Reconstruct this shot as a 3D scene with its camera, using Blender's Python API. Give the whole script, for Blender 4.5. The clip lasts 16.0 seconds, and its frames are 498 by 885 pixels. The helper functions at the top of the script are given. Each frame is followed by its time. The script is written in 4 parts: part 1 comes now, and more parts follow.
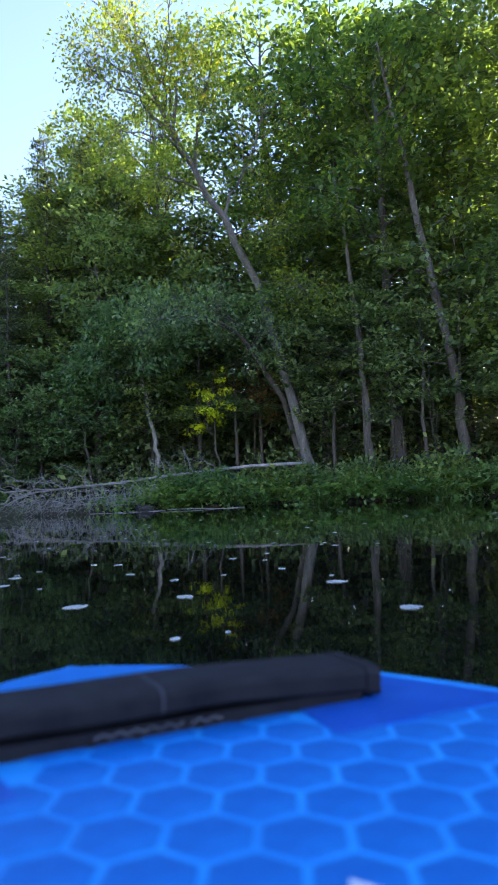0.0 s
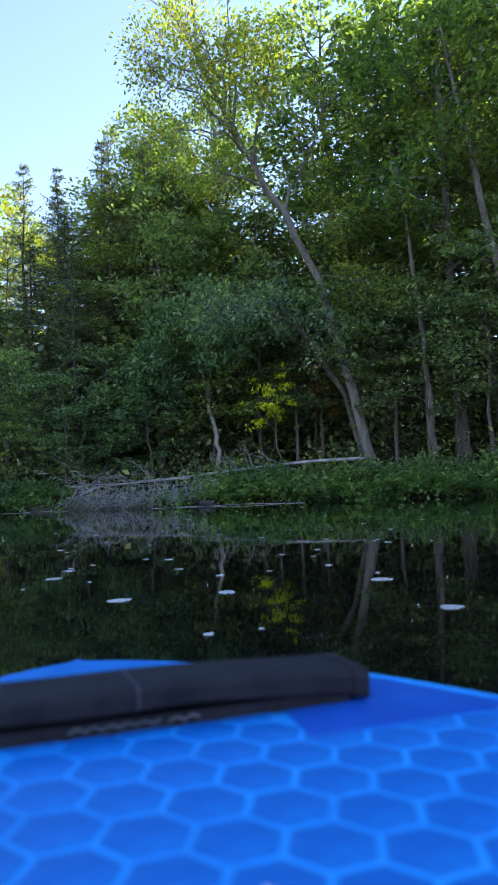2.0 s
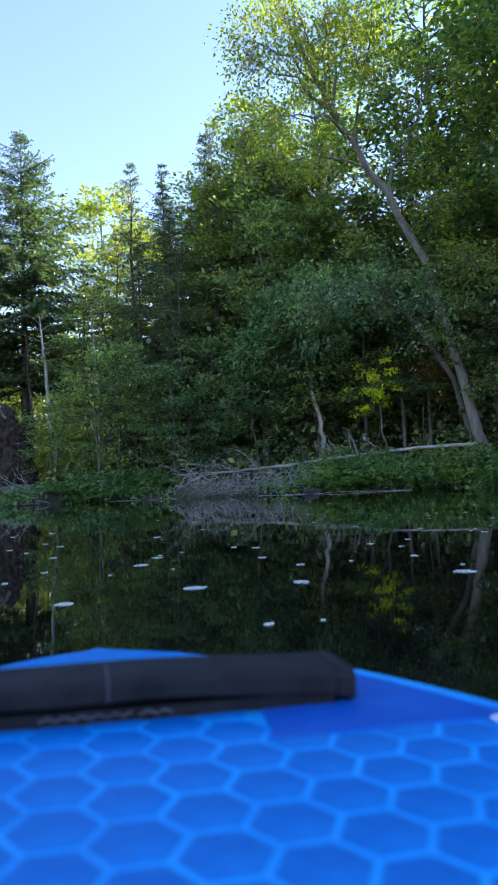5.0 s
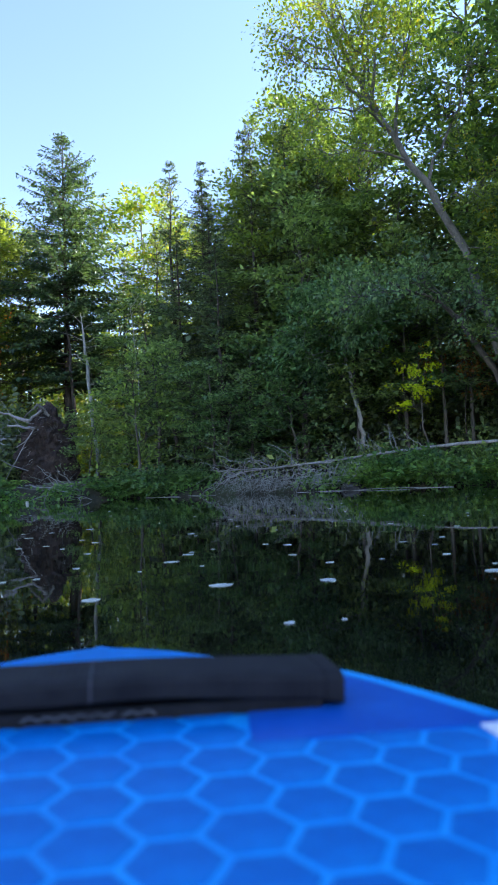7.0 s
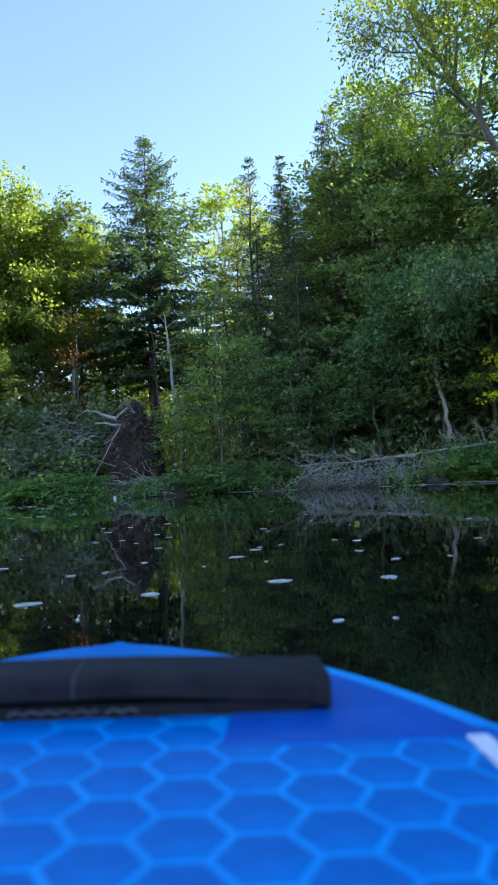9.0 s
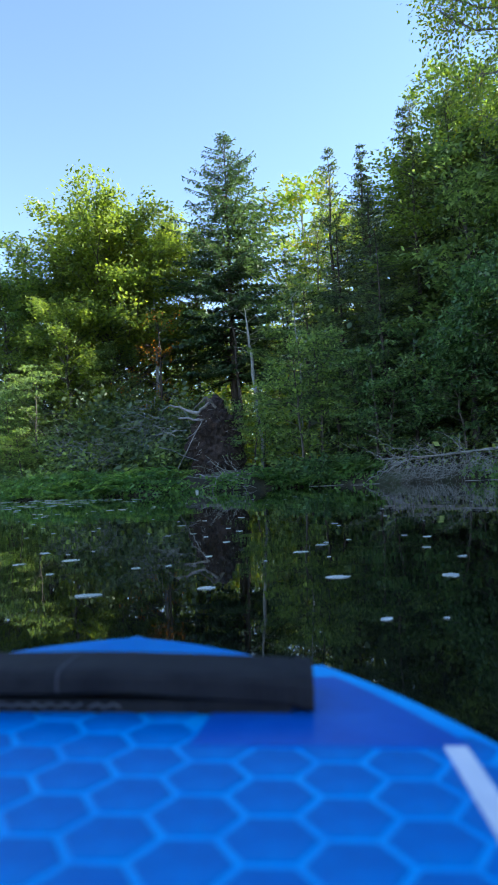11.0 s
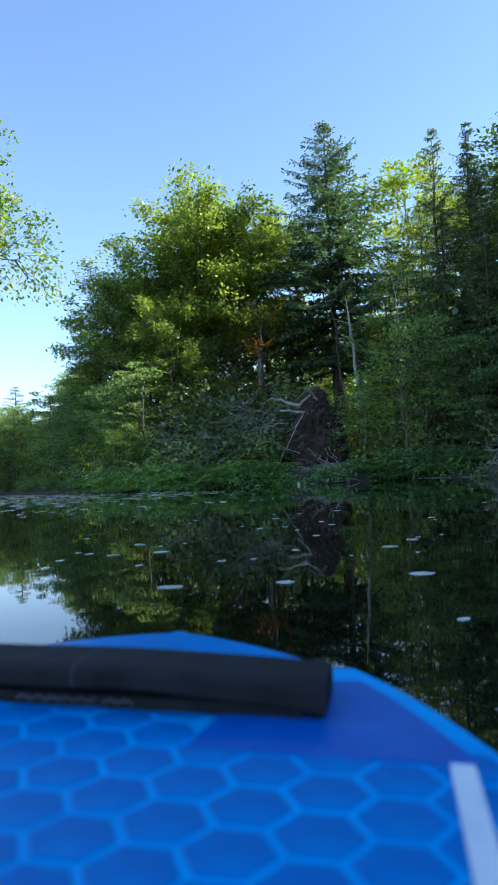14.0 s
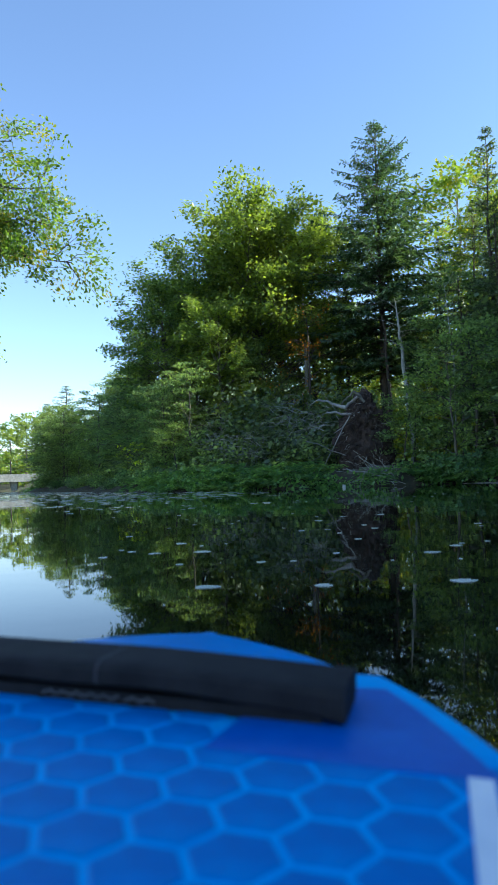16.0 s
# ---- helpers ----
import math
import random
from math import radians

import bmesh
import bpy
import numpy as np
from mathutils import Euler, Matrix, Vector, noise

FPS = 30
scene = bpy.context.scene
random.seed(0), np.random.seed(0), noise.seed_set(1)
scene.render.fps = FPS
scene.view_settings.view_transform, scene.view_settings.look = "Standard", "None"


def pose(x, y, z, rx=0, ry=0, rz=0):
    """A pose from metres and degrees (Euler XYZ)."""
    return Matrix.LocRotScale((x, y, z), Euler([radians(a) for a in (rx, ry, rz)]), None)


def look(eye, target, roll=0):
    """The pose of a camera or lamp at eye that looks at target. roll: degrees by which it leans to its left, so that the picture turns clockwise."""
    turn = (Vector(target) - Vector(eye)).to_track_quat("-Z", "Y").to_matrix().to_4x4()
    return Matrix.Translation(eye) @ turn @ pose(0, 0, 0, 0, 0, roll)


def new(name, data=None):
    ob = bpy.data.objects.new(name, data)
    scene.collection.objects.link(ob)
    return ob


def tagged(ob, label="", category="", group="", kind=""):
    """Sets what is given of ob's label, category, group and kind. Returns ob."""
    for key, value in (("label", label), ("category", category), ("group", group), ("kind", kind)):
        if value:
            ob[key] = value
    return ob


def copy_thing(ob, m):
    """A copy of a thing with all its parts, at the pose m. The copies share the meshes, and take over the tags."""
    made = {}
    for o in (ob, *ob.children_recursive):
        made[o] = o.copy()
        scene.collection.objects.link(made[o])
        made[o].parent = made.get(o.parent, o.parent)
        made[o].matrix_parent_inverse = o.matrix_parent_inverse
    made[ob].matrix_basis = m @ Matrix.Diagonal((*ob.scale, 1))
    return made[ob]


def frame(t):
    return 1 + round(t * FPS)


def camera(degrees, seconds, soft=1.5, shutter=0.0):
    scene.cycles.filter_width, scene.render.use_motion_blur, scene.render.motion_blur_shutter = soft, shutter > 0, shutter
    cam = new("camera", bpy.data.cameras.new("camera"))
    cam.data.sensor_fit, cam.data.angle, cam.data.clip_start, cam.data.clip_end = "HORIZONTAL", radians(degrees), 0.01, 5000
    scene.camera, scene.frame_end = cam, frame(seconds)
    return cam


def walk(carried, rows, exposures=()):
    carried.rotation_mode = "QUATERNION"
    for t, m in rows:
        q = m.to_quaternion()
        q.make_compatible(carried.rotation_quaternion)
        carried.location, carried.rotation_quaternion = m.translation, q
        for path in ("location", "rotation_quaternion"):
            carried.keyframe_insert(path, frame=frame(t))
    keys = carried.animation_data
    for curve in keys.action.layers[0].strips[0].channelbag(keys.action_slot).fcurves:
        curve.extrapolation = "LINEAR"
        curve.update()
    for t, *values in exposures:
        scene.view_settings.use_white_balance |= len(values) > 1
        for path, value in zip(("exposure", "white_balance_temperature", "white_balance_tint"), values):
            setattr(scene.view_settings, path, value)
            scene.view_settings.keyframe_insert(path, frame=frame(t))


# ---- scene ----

# ---------------------------------------------------------------- camera
cam = camera(39.52, 16.0)
cam.data.dof.use_dof, cam.data.dof.focus_distance, cam.data.dof.aperture_fstop = True, 22.0, 10.0   # the near deck lies out of focus
PATH = [  # seconds, x, y, z, pitch, roll, yaw
    (0.0, -1.634, 2.925, 0.279, 4.35, 2.66, 3.54),
    (0.5, -1.618, 2.926, 0.280, 4.32, 2.81, 4.74),
    (1.0, -1.575, 2.929, 0.280, 4.30, 2.92, 6.85),
    (1.5, -1.564, 2.932, 0.280, 4.26, 2.70, 8.17),
    (2.0, -1.573, 2.932, 0.280, 4.17, 2.44, 8.73),
    (2.5, -1.568, 2.936, 0.280, 4.06, 2.51, 9.51),
    (3.0, -1.557, 2.939, 0.280, 3.92, 2.74, 10.89),
    (3.5, -1.521, 2.949, 0.281, 3.76, 2.90, 13.15),
    (4.0, -1.487, 2.958, 0.281, 3.65, 2.80, 15.42),
    (6.5, -1.468, 2.975, 0.282, 3.40, 2.60, 19.64),
    (7.0, -1.441, 2.985, 0.282, 3.38, 2.60, 21.01),
    (7.5, -1.448, 2.978, 0.281, 3.40, 2.59, 21.84),
    (8.0, -1.442, 2.986, 0.282, 3.37, 2.88, 23.30),
    (8.5, -1.405, 3.006, 0.282, 3.29, 3.06, 25.73),
    (9.0, -1.375, 3.023, 0.282, 3.25, 2.91, 28.00),
    (11.5, -1.313, 3.074, 0.281, 3.00, 2.70, 36.28),
    (12.0, -1.314, 3.076, 0.282, 2.90, 2.39, 37.50),
    (12.5, -1.320, 3.070, 0.282, 2.84, 2.33, 38.18),
    (13.0, -1.314, 3.082, 0.283, 2.77, 2.58, 39.35),
    (13.5, -1.295, 3.099, 0.282, 2.83, 2.97, 41.15),
    (14.0, -1.271, 3.123, 0.281, 2.89, 3.00, 43.45),
    (14.5, -1.261, 3.135, 0.281, 3.00, 2.74, 45.20),
    (15.0, -1.261, 3.133, 0.281, 3.09, 2.31, 46.14),
    (15.5, -1.261, 3.129, 0.281, 3.12, 2.04, 46.71),
    (16.0, -1.260, 3.134, 0.282, 3.13, 1.93, 47.20),
]
walk(cam, [(t, pose(x, y, z, 90 + pitch, roll, yaw)) for t, x, y, z, pitch, roll, yaw in PATH],
     exposures=[(0.0, 2.02, 6350, 19), (2.5, 1.92, 6320, 16), (4.0, 1.9, 6280, 14), (8.0, 1.86, 6200, 10), (9.0, 1.78, 6160, 8), (11.5, 1.6, 6080, 3), (14.0, 1.35, 6030, -1), (16.0, 1.22, 6030, -4)])

# ---------------------------------------------------------------- light
SUN_SIDE, SUN_UP = 48.0, 36.0      # degrees clockwise from +y, degrees above the horizon
world = bpy.data.worlds.new("sky")
scene.world = world
world.use_nodes = True
wn = world.node_tree.nodes
sky = wn.new("ShaderNodeTexSky")
sky.sky_type, sky.sun_disc = "NISHITA", False
sky.sun_elevation, sky.sun_rotation = radians(SUN_UP), radians(SUN_SIDE)
sky.air_density, sky.dust_density, sky.ozone_density = 1.0, 0.0, 2.5
wn["Background"].inputs["Strength"].default_value = 0.13
sky_tint = wn.new("ShaderNodeMix")                # colour cast multiplied onto the sky: less green, more red and blue
sky_tint.data_type, sky_tint.blend_type = "RGBA", "MULTIPLY"
sky_tint.inputs[0].default_value, sky_tint.inputs[7].default_value = 1.0, (1.04, 0.945, 1.02, 1)
world.node_tree.links.new(sky.outputs["Color"], sky_tint.inputs[6])
world.node_tree.links.new(sky_tint.outputs[2], wn["Background"].inputs["Color"])
sun = new("sun", bpy.data.lights.new("sun", "SUN"))
sun.data.energy, sun.data.angle, sun.data.color = 5.0, radians(0.55), (1.0, 0.93, 0.8)
_a, _e = radians(SUN_SIDE), radians(SUN_UP)
sun.matrix_world = look((math.sin(_a) * math.cos(_e) * 100, math.cos(_a) * math.cos(_e) * 100, math.sin(_e) * 100), (0, 0, 0))

# ---------------------------------------------------------------- materials
def material(name, rough=0.7, metal=0.0):
    m = bpy.data.materials.new(name)
    m.use_nodes = True
    b = m.node_tree.nodes["Principled BSDF"]
    b.inputs["Roughness"].default_value, b.inputs["Metallic"].default_value = rough, metal
    return m, m.node_tree.nodes, m.node_tree.links, b


def noise_node(n, l, scale, detail=4.0, rough=0.6, coords="Object", stretch=None):
    c = n.new("ShaderNodeTexCoord")
    t = n.new("ShaderNodeTexNoise")
    t.inputs["Scale"].default_value, t.inputs["Detail"].default_value, t.inputs["Roughness"].default_value = scale, detail, rough
    if stretch:
        mp = n.new("ShaderNodeMapping")
        mp.inputs["Scale"].default_value = stretch
        l.new(c.outputs[coords], mp.inputs["Vector"])
        l.new(mp.outputs["Vector"], t.inputs["Vector"])
    else:
        l.new(c.outputs[coords], t.inputs["Vector"])
    return t


def ramp_node(n, l, source, stops):
    r = n.new("ShaderNodeValToRGB")
    while len(r.color_ramp.elements) < len(stops):
        r.color_ramp.elements.new(0.5)
    for e, (p, c) in zip(r.color_ramp.elements, stops):
        e.position, e.color = p, (*c, 1)
    l.new(source, r.inputs["Fac"])
    return r


def bump_node(n, l, source, b, strength=0.4, distance=0.01):
    u = n.new("ShaderNodeBump")
    u.inputs["Strength"].default_value, u.inputs["Distance"].default_value = strength, distance
    l.new(source, u.inputs["Height"])
    l.new(u.outputs["Normal"], b.inputs["Normal"])
    return u


def mix_node(n, l, fac, a, b, blend="MIX"):
    x = n.new("ShaderNodeMix")
    x.data_type, x.blend_type = "RGBA", blend
    for sock, v in ((x.inputs[0], fac), (x.inputs[6], a), (x.inputs[7], b)):
        if isinstance(v, (int, float)):
            sock.default_value = v
        elif isinstance(v, tuple):
            sock.default_value = (*v, 1)
        else:
            l.new(v, sock)
    return x.outputs[2]


def surface(name, stops, scale, rough=0.8, bump=0.4, depth=0.01, stretch=None, fine=8.0):
    """A solid matt surface: broad stains and a fine grain."""
    m, n, l, b = material(name, rough)
    t = noise_node(n, l, scale, 6, 0.65, stretch=stretch)
    r = ramp_node(n, l, t.outputs["Fac"], stops)
    g = noise_node(n, l, scale * fine, 4, 0.7, stretch=stretch)
    v = ramp_node(n, l, g.outputs["Fac"], [(0.3, (0.6, 0.6, 0.6)), (0.7, (1.15, 1.15, 1.15))])
    l.new(mix_node(n, l, 1.0, r.outputs["Color"], v.outputs["Color"], "MULTIPLY"), b.inputs["Base Color"])
    bump_node(n, l, g.outputs["Fac"], b, bump, depth)
    return m


def leaf_material(name, dark, light, sheen=0.4, through_light=0.5, turned=None, share=0.04):
    """A leaf: its own shade leaf by leaf and tree by tree, letting light through."""
    m, n, l, b = material(name, sheen)
    b.inputs["Specular IOR Level"].default_value = 0.5
    geo, info = n.new("ShaderNodeNewGeometry"), n.new("ShaderNodeObjectInfo")
    r = ramp_node(n, l, geo.outputs["Random Per Island"], [(0.0, dark), (0.75, light), (1.0, tuple(1.25 * c for c in light))])
    broad = noise_node(n, l, 1.5, 3)
    tone = ramp_node(n, l, broad.outputs["Fac"], [(0.3, (0.62, 0.68, 0.7)), (0.7, (1.3, 1.25, 1.05))])
    col = mix_node(n, l, 1.0, r.outputs["Color"], tone.outputs["Color"], "MULTIPLY")
    each = ramp_node(n, l, info.outputs["Random"], [(0.0, (0.68, 0.82, 0.88)), (0.5, (1.0, 1.0, 1.0)), (1.0, (1.28, 1.16, 0.86))])
    col = mix_node(n, l, 1.0, col, each.outputs["Color"], "MULTIPLY")
    if turned:
        odd = noise_node(n, l, 1.7, 3)
        step = ramp_node(n, l, odd.outputs["Fac"], [(0.62 - share, (0, 0, 0)), (0.70 - share, (1, 1, 1))])
        col = mix_node(n, l, step.outputs["Color"], col, turned)
    l.new(col, b.inputs["Base Color"])
    tr = n.new("ShaderNodeBsdfTranslucent")
    l.new(mix_node(n, l, 1.0, col, (1.75, 1.72, 0.7), "MULTIPLY"), tr.inputs["Color"])
    mx = n.new("ShaderNodeMixShader")
    mx.inputs["Fac"].default_value = through_light
    l.new(b.outputs["BSDF"], mx.inputs[1])
    l.new(tr.outputs["BSDF"], mx.inputs[2])
    l.new(mx.outputs["Shader"], n["Material Output"].inputs["Surface"])
    return m


# the maple's turned patches paint sunlit yellow-green into the crown
LEAF_MAPLE = leaf_material("maple_leaf", (0.085, 0.135, 0.055), (0.185, 0.25, 0.085), turned=(0.27, 0.35, 0.05), share=0.06, through_light=0.52)
LEAF_BEECH = leaf_material("beech_leaf", (0.07, 0.12, 0.062), (0.235, 0.325, 0.165))
LEAF_ASH = leaf_material("birch_leaf", (0.12, 0.19, 0.04), (0.23, 0.31, 0.07), turned=(0.36, 0.30, 0.03), share=0.06)
LEAF_HEMLOCK = leaf_material("hemlock_needles", (0.05, 0.078, 0.045), (0.165, 0.215, 0.11), through_light=0.38)
LEAF_SPRUCE = leaf_material("spruce_needles", (0.06, 0.095, 0.06), (0.13, 0.18, 0.095), through_light=0.38)
LEAF_SHRUB = leaf_material("shrub_leaf", (0.075, 0.135, 0.065), (0.225, 0.33, 0.16))
# base colour raised to paint in the brightness of a sunfleck
LEAF_SUNNY_YELLOW = leaf_material("sunny_yellow_leaf", (0.40, 0.55, 0.035), (0.55, 0.64, 0.06), through_light=0.55)
LEAF_RUSSET = leaf_material("russet_leaf", (0.28, 0.10, 0.03), (0.42, 0.2, 0.05))
LEAF_FERN = leaf_material("fern_leaf", (0.085, 0.16, 0.058), (0.19, 0.31, 0.105))
BARK = surface("bark", [(0.3, (0.07, 0.058, 0.045)), (0.7, (0.2, 0.175, 0.14))], 5.0, 0.9, 0.8, 0.02, (1, 1, 0.2))
BARK_DARK = surface("conifer_bark", [(0.3, (0.05, 0.04, 0.032)), (0.7, (0.13, 0.1, 0.08))], 6.0, 0.9, 0.8, 0.02, (1, 1, 0.25))
BARK_PALE = surface("pale_bark", [(0.25, (0.22, 0.2, 0.17)), (0.65, (0.5, 0.48, 0.43))], 6.0, 0.85, 0.5, 0.01, (1, 1, 0.3))
BARK_GREY = surface("grey_bark", [(0.3, (0.11, 0.1, 0.085)), (0.7, (0.27, 0.25, 0.21))], 6.0, 0.9, 0.7, 0.015, (1, 1, 0.3))
DEAD_WOOD = surface("weathered_dead_wood", [(0.3, (0.22, 0.205, 0.185)), (0.7, (0.46, 0.44, 0.41))], 4.0, 0.85, 0.5, 0.008, (1, 1, 0.3))
DEAD_TWIG = surface("grey_dead_twigs", [(0.3, (0.26, 0.265, 0.23)), (0.7, (0.50, 0.50, 0.44))], 4.0, 0.9, 0.3, 0.005)
SOIL = surface("root_soil", [(0.3, (0.035, 0.025, 0.02)), (0.7, (0.11, 0.075, 0.06))], 3.0, 0.95, 1.0, 0.06)
ROCK = surface("dark_wet_rock", [(0.3, (0.03, 0.032, 0.035)), (0.7, (0.09, 0.09, 0.095))], 5.0, 0.55, 0.6, 0.02)
CONCRETE = surface("bridge_concrete", [(0.3, (0.25, 0.25, 0.24)), (0.7, (0.42, 0.41, 0.39))], 0.7, 0.9, 0.3, 0.01)


def ground_material():
    m, n, l, b = material("forest_floor", 0.95)
    t = noise_node(n, l, 0.9, 6, 0.65)
    r = ramp_node(n, l, t.outputs["Fac"], [(0.3, (0.03, 0.04, 0.018)), (0.5, (0.07, 0.06, 0.035)), (0.7, (0.06, 0.10, 0.03))])
    g = noise_node(n, l, 14, 5, 0.7)
    v = ramp_node(n, l, g.outputs["Fac"], [(0.3, (0.5, 0.5, 0.5)), (0.7, (1.3, 1.2, 1.1))])
    l.new(mix_node(n, l, 1.0, r.outputs["Color"], v.outputs["Color"], "MULTIPLY"), b.inputs["Base Color"])
    bump_node(n, l, g.outputs["Fac"], b, 0.9, 0.08)
    return m


def water_material():
    m, n, l, b = material("dark_pond_water", 0.02)
    t = noise_node(n, l, 0.5, 3)
    r = ramp_node(n, l, t.outputs["Fac"], [(0.3, (0.003, 0.005, 0.0035)), (0.7, (0.006, 0.008, 0.005))])
    l.new(r.outputs["Color"], b.inputs["Base Color"])
    b.inputs["IOR"].default_value = 1.33
    w = noise_node(n, l, 1.3, 2, 0.5)
    s = noise_node(n, l, 7.0, 2, 0.5)
    add = n.new("ShaderNodeMath")
    add.operation = "MULTIPLY_ADD"
    l.new(s.outputs["Fac"], add.inputs[0])
    add.inputs[1].default_value = 0.12
    l.new(w.outputs["Fac"], add.inputs[2])
    bump_node(n, l, add.outputs[0], b, 0.12, 0.012)
    return m


GROUND, WATER = ground_material(), water_material()


# ---------------------------------------------------------------- mesh helpers
def mesh_of(name, verts, faces, smooth=False):
    me = bpy.data.meshes.new(name)
    v, f = np.asarray(verts, dtype=np.float32), faces
    if isinstance(f, np.ndarray):
        k = f.shape[1]
        me.vertices.add(len(v))
        me.vertices.foreach_set("co", v.ravel())
        me.loops.add(f.size)
        me.loops.foreach_set("vertex_index", f.astype(np.int32).ravel())
        me.polygons.add(len(f))
        me.polygons.foreach_set("loop_start", np.arange(0, f.size, k, dtype=np.int32))
        me.update(calc_edges=True)
        me.validate()
    else:
        me.from_pydata(v.tolist(), [], f)
    if smooth:
        me.polygons.foreach_set("use_smooth", np.ones(len(me.polygons), dtype=bool))
    return me


def mesh_part(name, verts, faces, mat, parent=None, label="", smooth=False):
    me = mesh_of(name, verts, faces, smooth)
    me.materials.append(mat)
    ob = new(name, me)
    if parent is not None:
        ob.parent = parent
    if label:
        tagged(ob, label)
    return ob


def part(name, bm, mat, parent=None, label="", smooth=False):
    me = bpy.data.meshes.new(name)
    bm.to_mesh(me)
    bm.free()
    if smooth:
        me.polygons.foreach_set("use_smooth", np.ones(len(me.polygons), dtype=bool))
    me.materials.append(mat)
    ob = new(name, me)
    if parent is not None:
        ob.parent = parent
    if label:
        tagged(ob, label)
    return ob


def tubes(lines, most=6):
    """Tapered tubes round polylines of (x, y, z, radius), thin ones with three sides: vertices and four-cornered faces."""
    V, F, base = [], [], 0
    for line in lines:
        p = np.asarray(line, dtype=float)
        sides = most if p[:, 3].max() > 0.03 else 3
        ang = np.arange(sides) * 2 * np.pi / sides
        c, r = p[:, :3], p[:, 3]
        d = np.gradient(c, axis=0)
        d /= np.linalg.norm(d, axis=1)[:, None] + 1e-9
        ref = np.where(np.abs(d[:, 2:3]) > 0.9, np.array([[1.0, 0, 0]]), np.array([[0, 0, 1.0]]))
        a = np.cross(d, ref)
        a /= np.linalg.norm(a, axis=1)[:, None] + 1e-9
        b = np.cross(d, a)
        ring = c[:, None, :] + r[:, None, None] * (a[:, None, :] * np.cos(ang)[None, :, None] + b[:, None, :] * np.sin(ang)[None, :, None])
        V.append(ring.reshape(-1, 3))
        k = len(p)
        i, j = np.meshgrid(np.arange(k - 1), np.arange(sides), indexing="ij")
        jn = (j + 1) % sides
        F.append(np.stack([base + i * sides + j, base + (i + 1) * sides + j, base + (i + 1) * sides + jn, base + i * sides + jn], -1).reshape(-1, 4))
        base += k * sides
    return np.concatenate(V), np.concatenate(F)


def leaves(rng, centres, outward, size, width=0.55, tilt=0.6, spread=0.25):
    """Small folded leaf blades at the centres, each pointing about outward: vertices and faces."""
    n = len(centres)
    d = outward + rng.normal(0, 0.55, (n, 3))
    d[:, 2] -= 0.25
    d /= np.linalg.norm(d, axis=1)[:, None] + 1e-9
    up = np.array([0, 0, 1.0]) + rng.normal(0, tilt, (n, 3))
    s = np.cross(d, up)
    s /= np.linalg.norm(s, axis=1)[:, None] + 1e-9
    nn = np.cross(s, d)
    L = (size * rng.uniform(1 - spread, 1 + spread, n))[:, None]
    w = L * width * 0.5
    a = centres - d * L * 0.5
    b = centres + s * w + nn * L * 0.08
    c = centres + d * L * 0.5
    e = centres - s * w + nn * L * 0.08
    V = np.stack([a, b, c, e], 1).reshape(-1, 3)
    F = np.arange(4 * n).reshape(n, 4)
    return V, F


def wobble(rng, p0, p1, r0, r1, k=6, bend=0.06, sag=0.0):
    """A crooked tapering line from p0 to p1."""
    p0, p1 = np.asarray(p0, float), np.asarray(p1, float)
    u = np.linspace(0, 1, k)
    c = p0 + (p1 - p0) * u[:, None]
    length = np.linalg.norm(p1 - p0)
    off = rng.normal(0, bend * length, (k, 3)) * (u * (1 - u) * 2)[:, None]
    c = c + off
    c[:, 2] -= sag * length * u * (1 - u) * 4
    return np.c_[c, r0 + (r1 - r0) * u ** 0.8]


# ---------------------------------------------------------------- ground and water
LAKE = np.array([(24.57, 11), (12.57, 16.5), (4.57, 18.5), (0.79, 19.62), (-1.9, 20.21), (-5.43, 20.04), (-8.56, 20.17), (-10.93, 20.83), (-12.37, 20.17), (-13.39, 18.78), (-14.87, 17.56), (-17.05, 16.61), (-19.87, 16.59), (-23.78, 17.6),
                 (-32.67, 20.91), (-42.61, 22.8), (-58.59, 29.4), (-90.56, 44.2), (-90.21, 37.0), (-60.21, 23.2), (-38.21, 12.6), (-23.21, 8), (-15.21, 5), (-10, 0), (-9, -12), (10, -16), (26, -8)], dtype=float)


def shore_distance(x, y):
    """Metres from the water's edge, positive on land."""
    p = np.stack([x, y], -1)
    best = np.full(x.shape, 1e9)
    inside = np.zeros(x.shape, bool)
    for a, b in zip(LAKE, np.roll(LAKE, -1, 0)):
        ab = b - a
        u = np.clip(((p - a) @ ab) / (ab @ ab), 0, 1)
        best = np.minimum(best, np.linalg.norm(p - a - u[..., None] * ab, axis=-1))
        cross = (a[1] > y) != (b[1] > y)
        with np.errstate(divide="ignore", invalid="ignore"):
            inside ^= cross & (x < (b[0] - a[0]) * (y - a[1]) / (b[1] - a[1] + 1e-12) + a[0])
    return np.where(inside, -best, best)


def land_height(x, y):
    x, y = np.asarray(x, float), np.asarray(y, float)
    wav = 0.35 * np.sin(1.9 * x + 0.7 * y) + 0.3 * np.sin(0.8 * x - 2.3 * y + 1) + 0.2 * np.sin(4.1 * x + 3.3 * y)
    sd = shore_distance(x, y) + wav * 0.45
    bank = np.where(sd > 0, 0.42 * (1 - np.exp(-np.maximum(sd, 0) / 0.6)), -0.8 * (1 - np.exp(np.minimum(sd, 0) / 1.5)))
    steep = 0.05 + 0.17 / (1 + np.exp(-(x + 11.84) / 2.5))
    hill = np.minimum(steep * np.maximum(sd - 2.5, 0), 6.0) * (y > 5)
    return bank + hill * 1.0 + 0.06 * wav * np.clip(sd, 0, 1)


def ground_z(x, y):
    return float(land_height(np.array([x]), np.array([y]))[0])


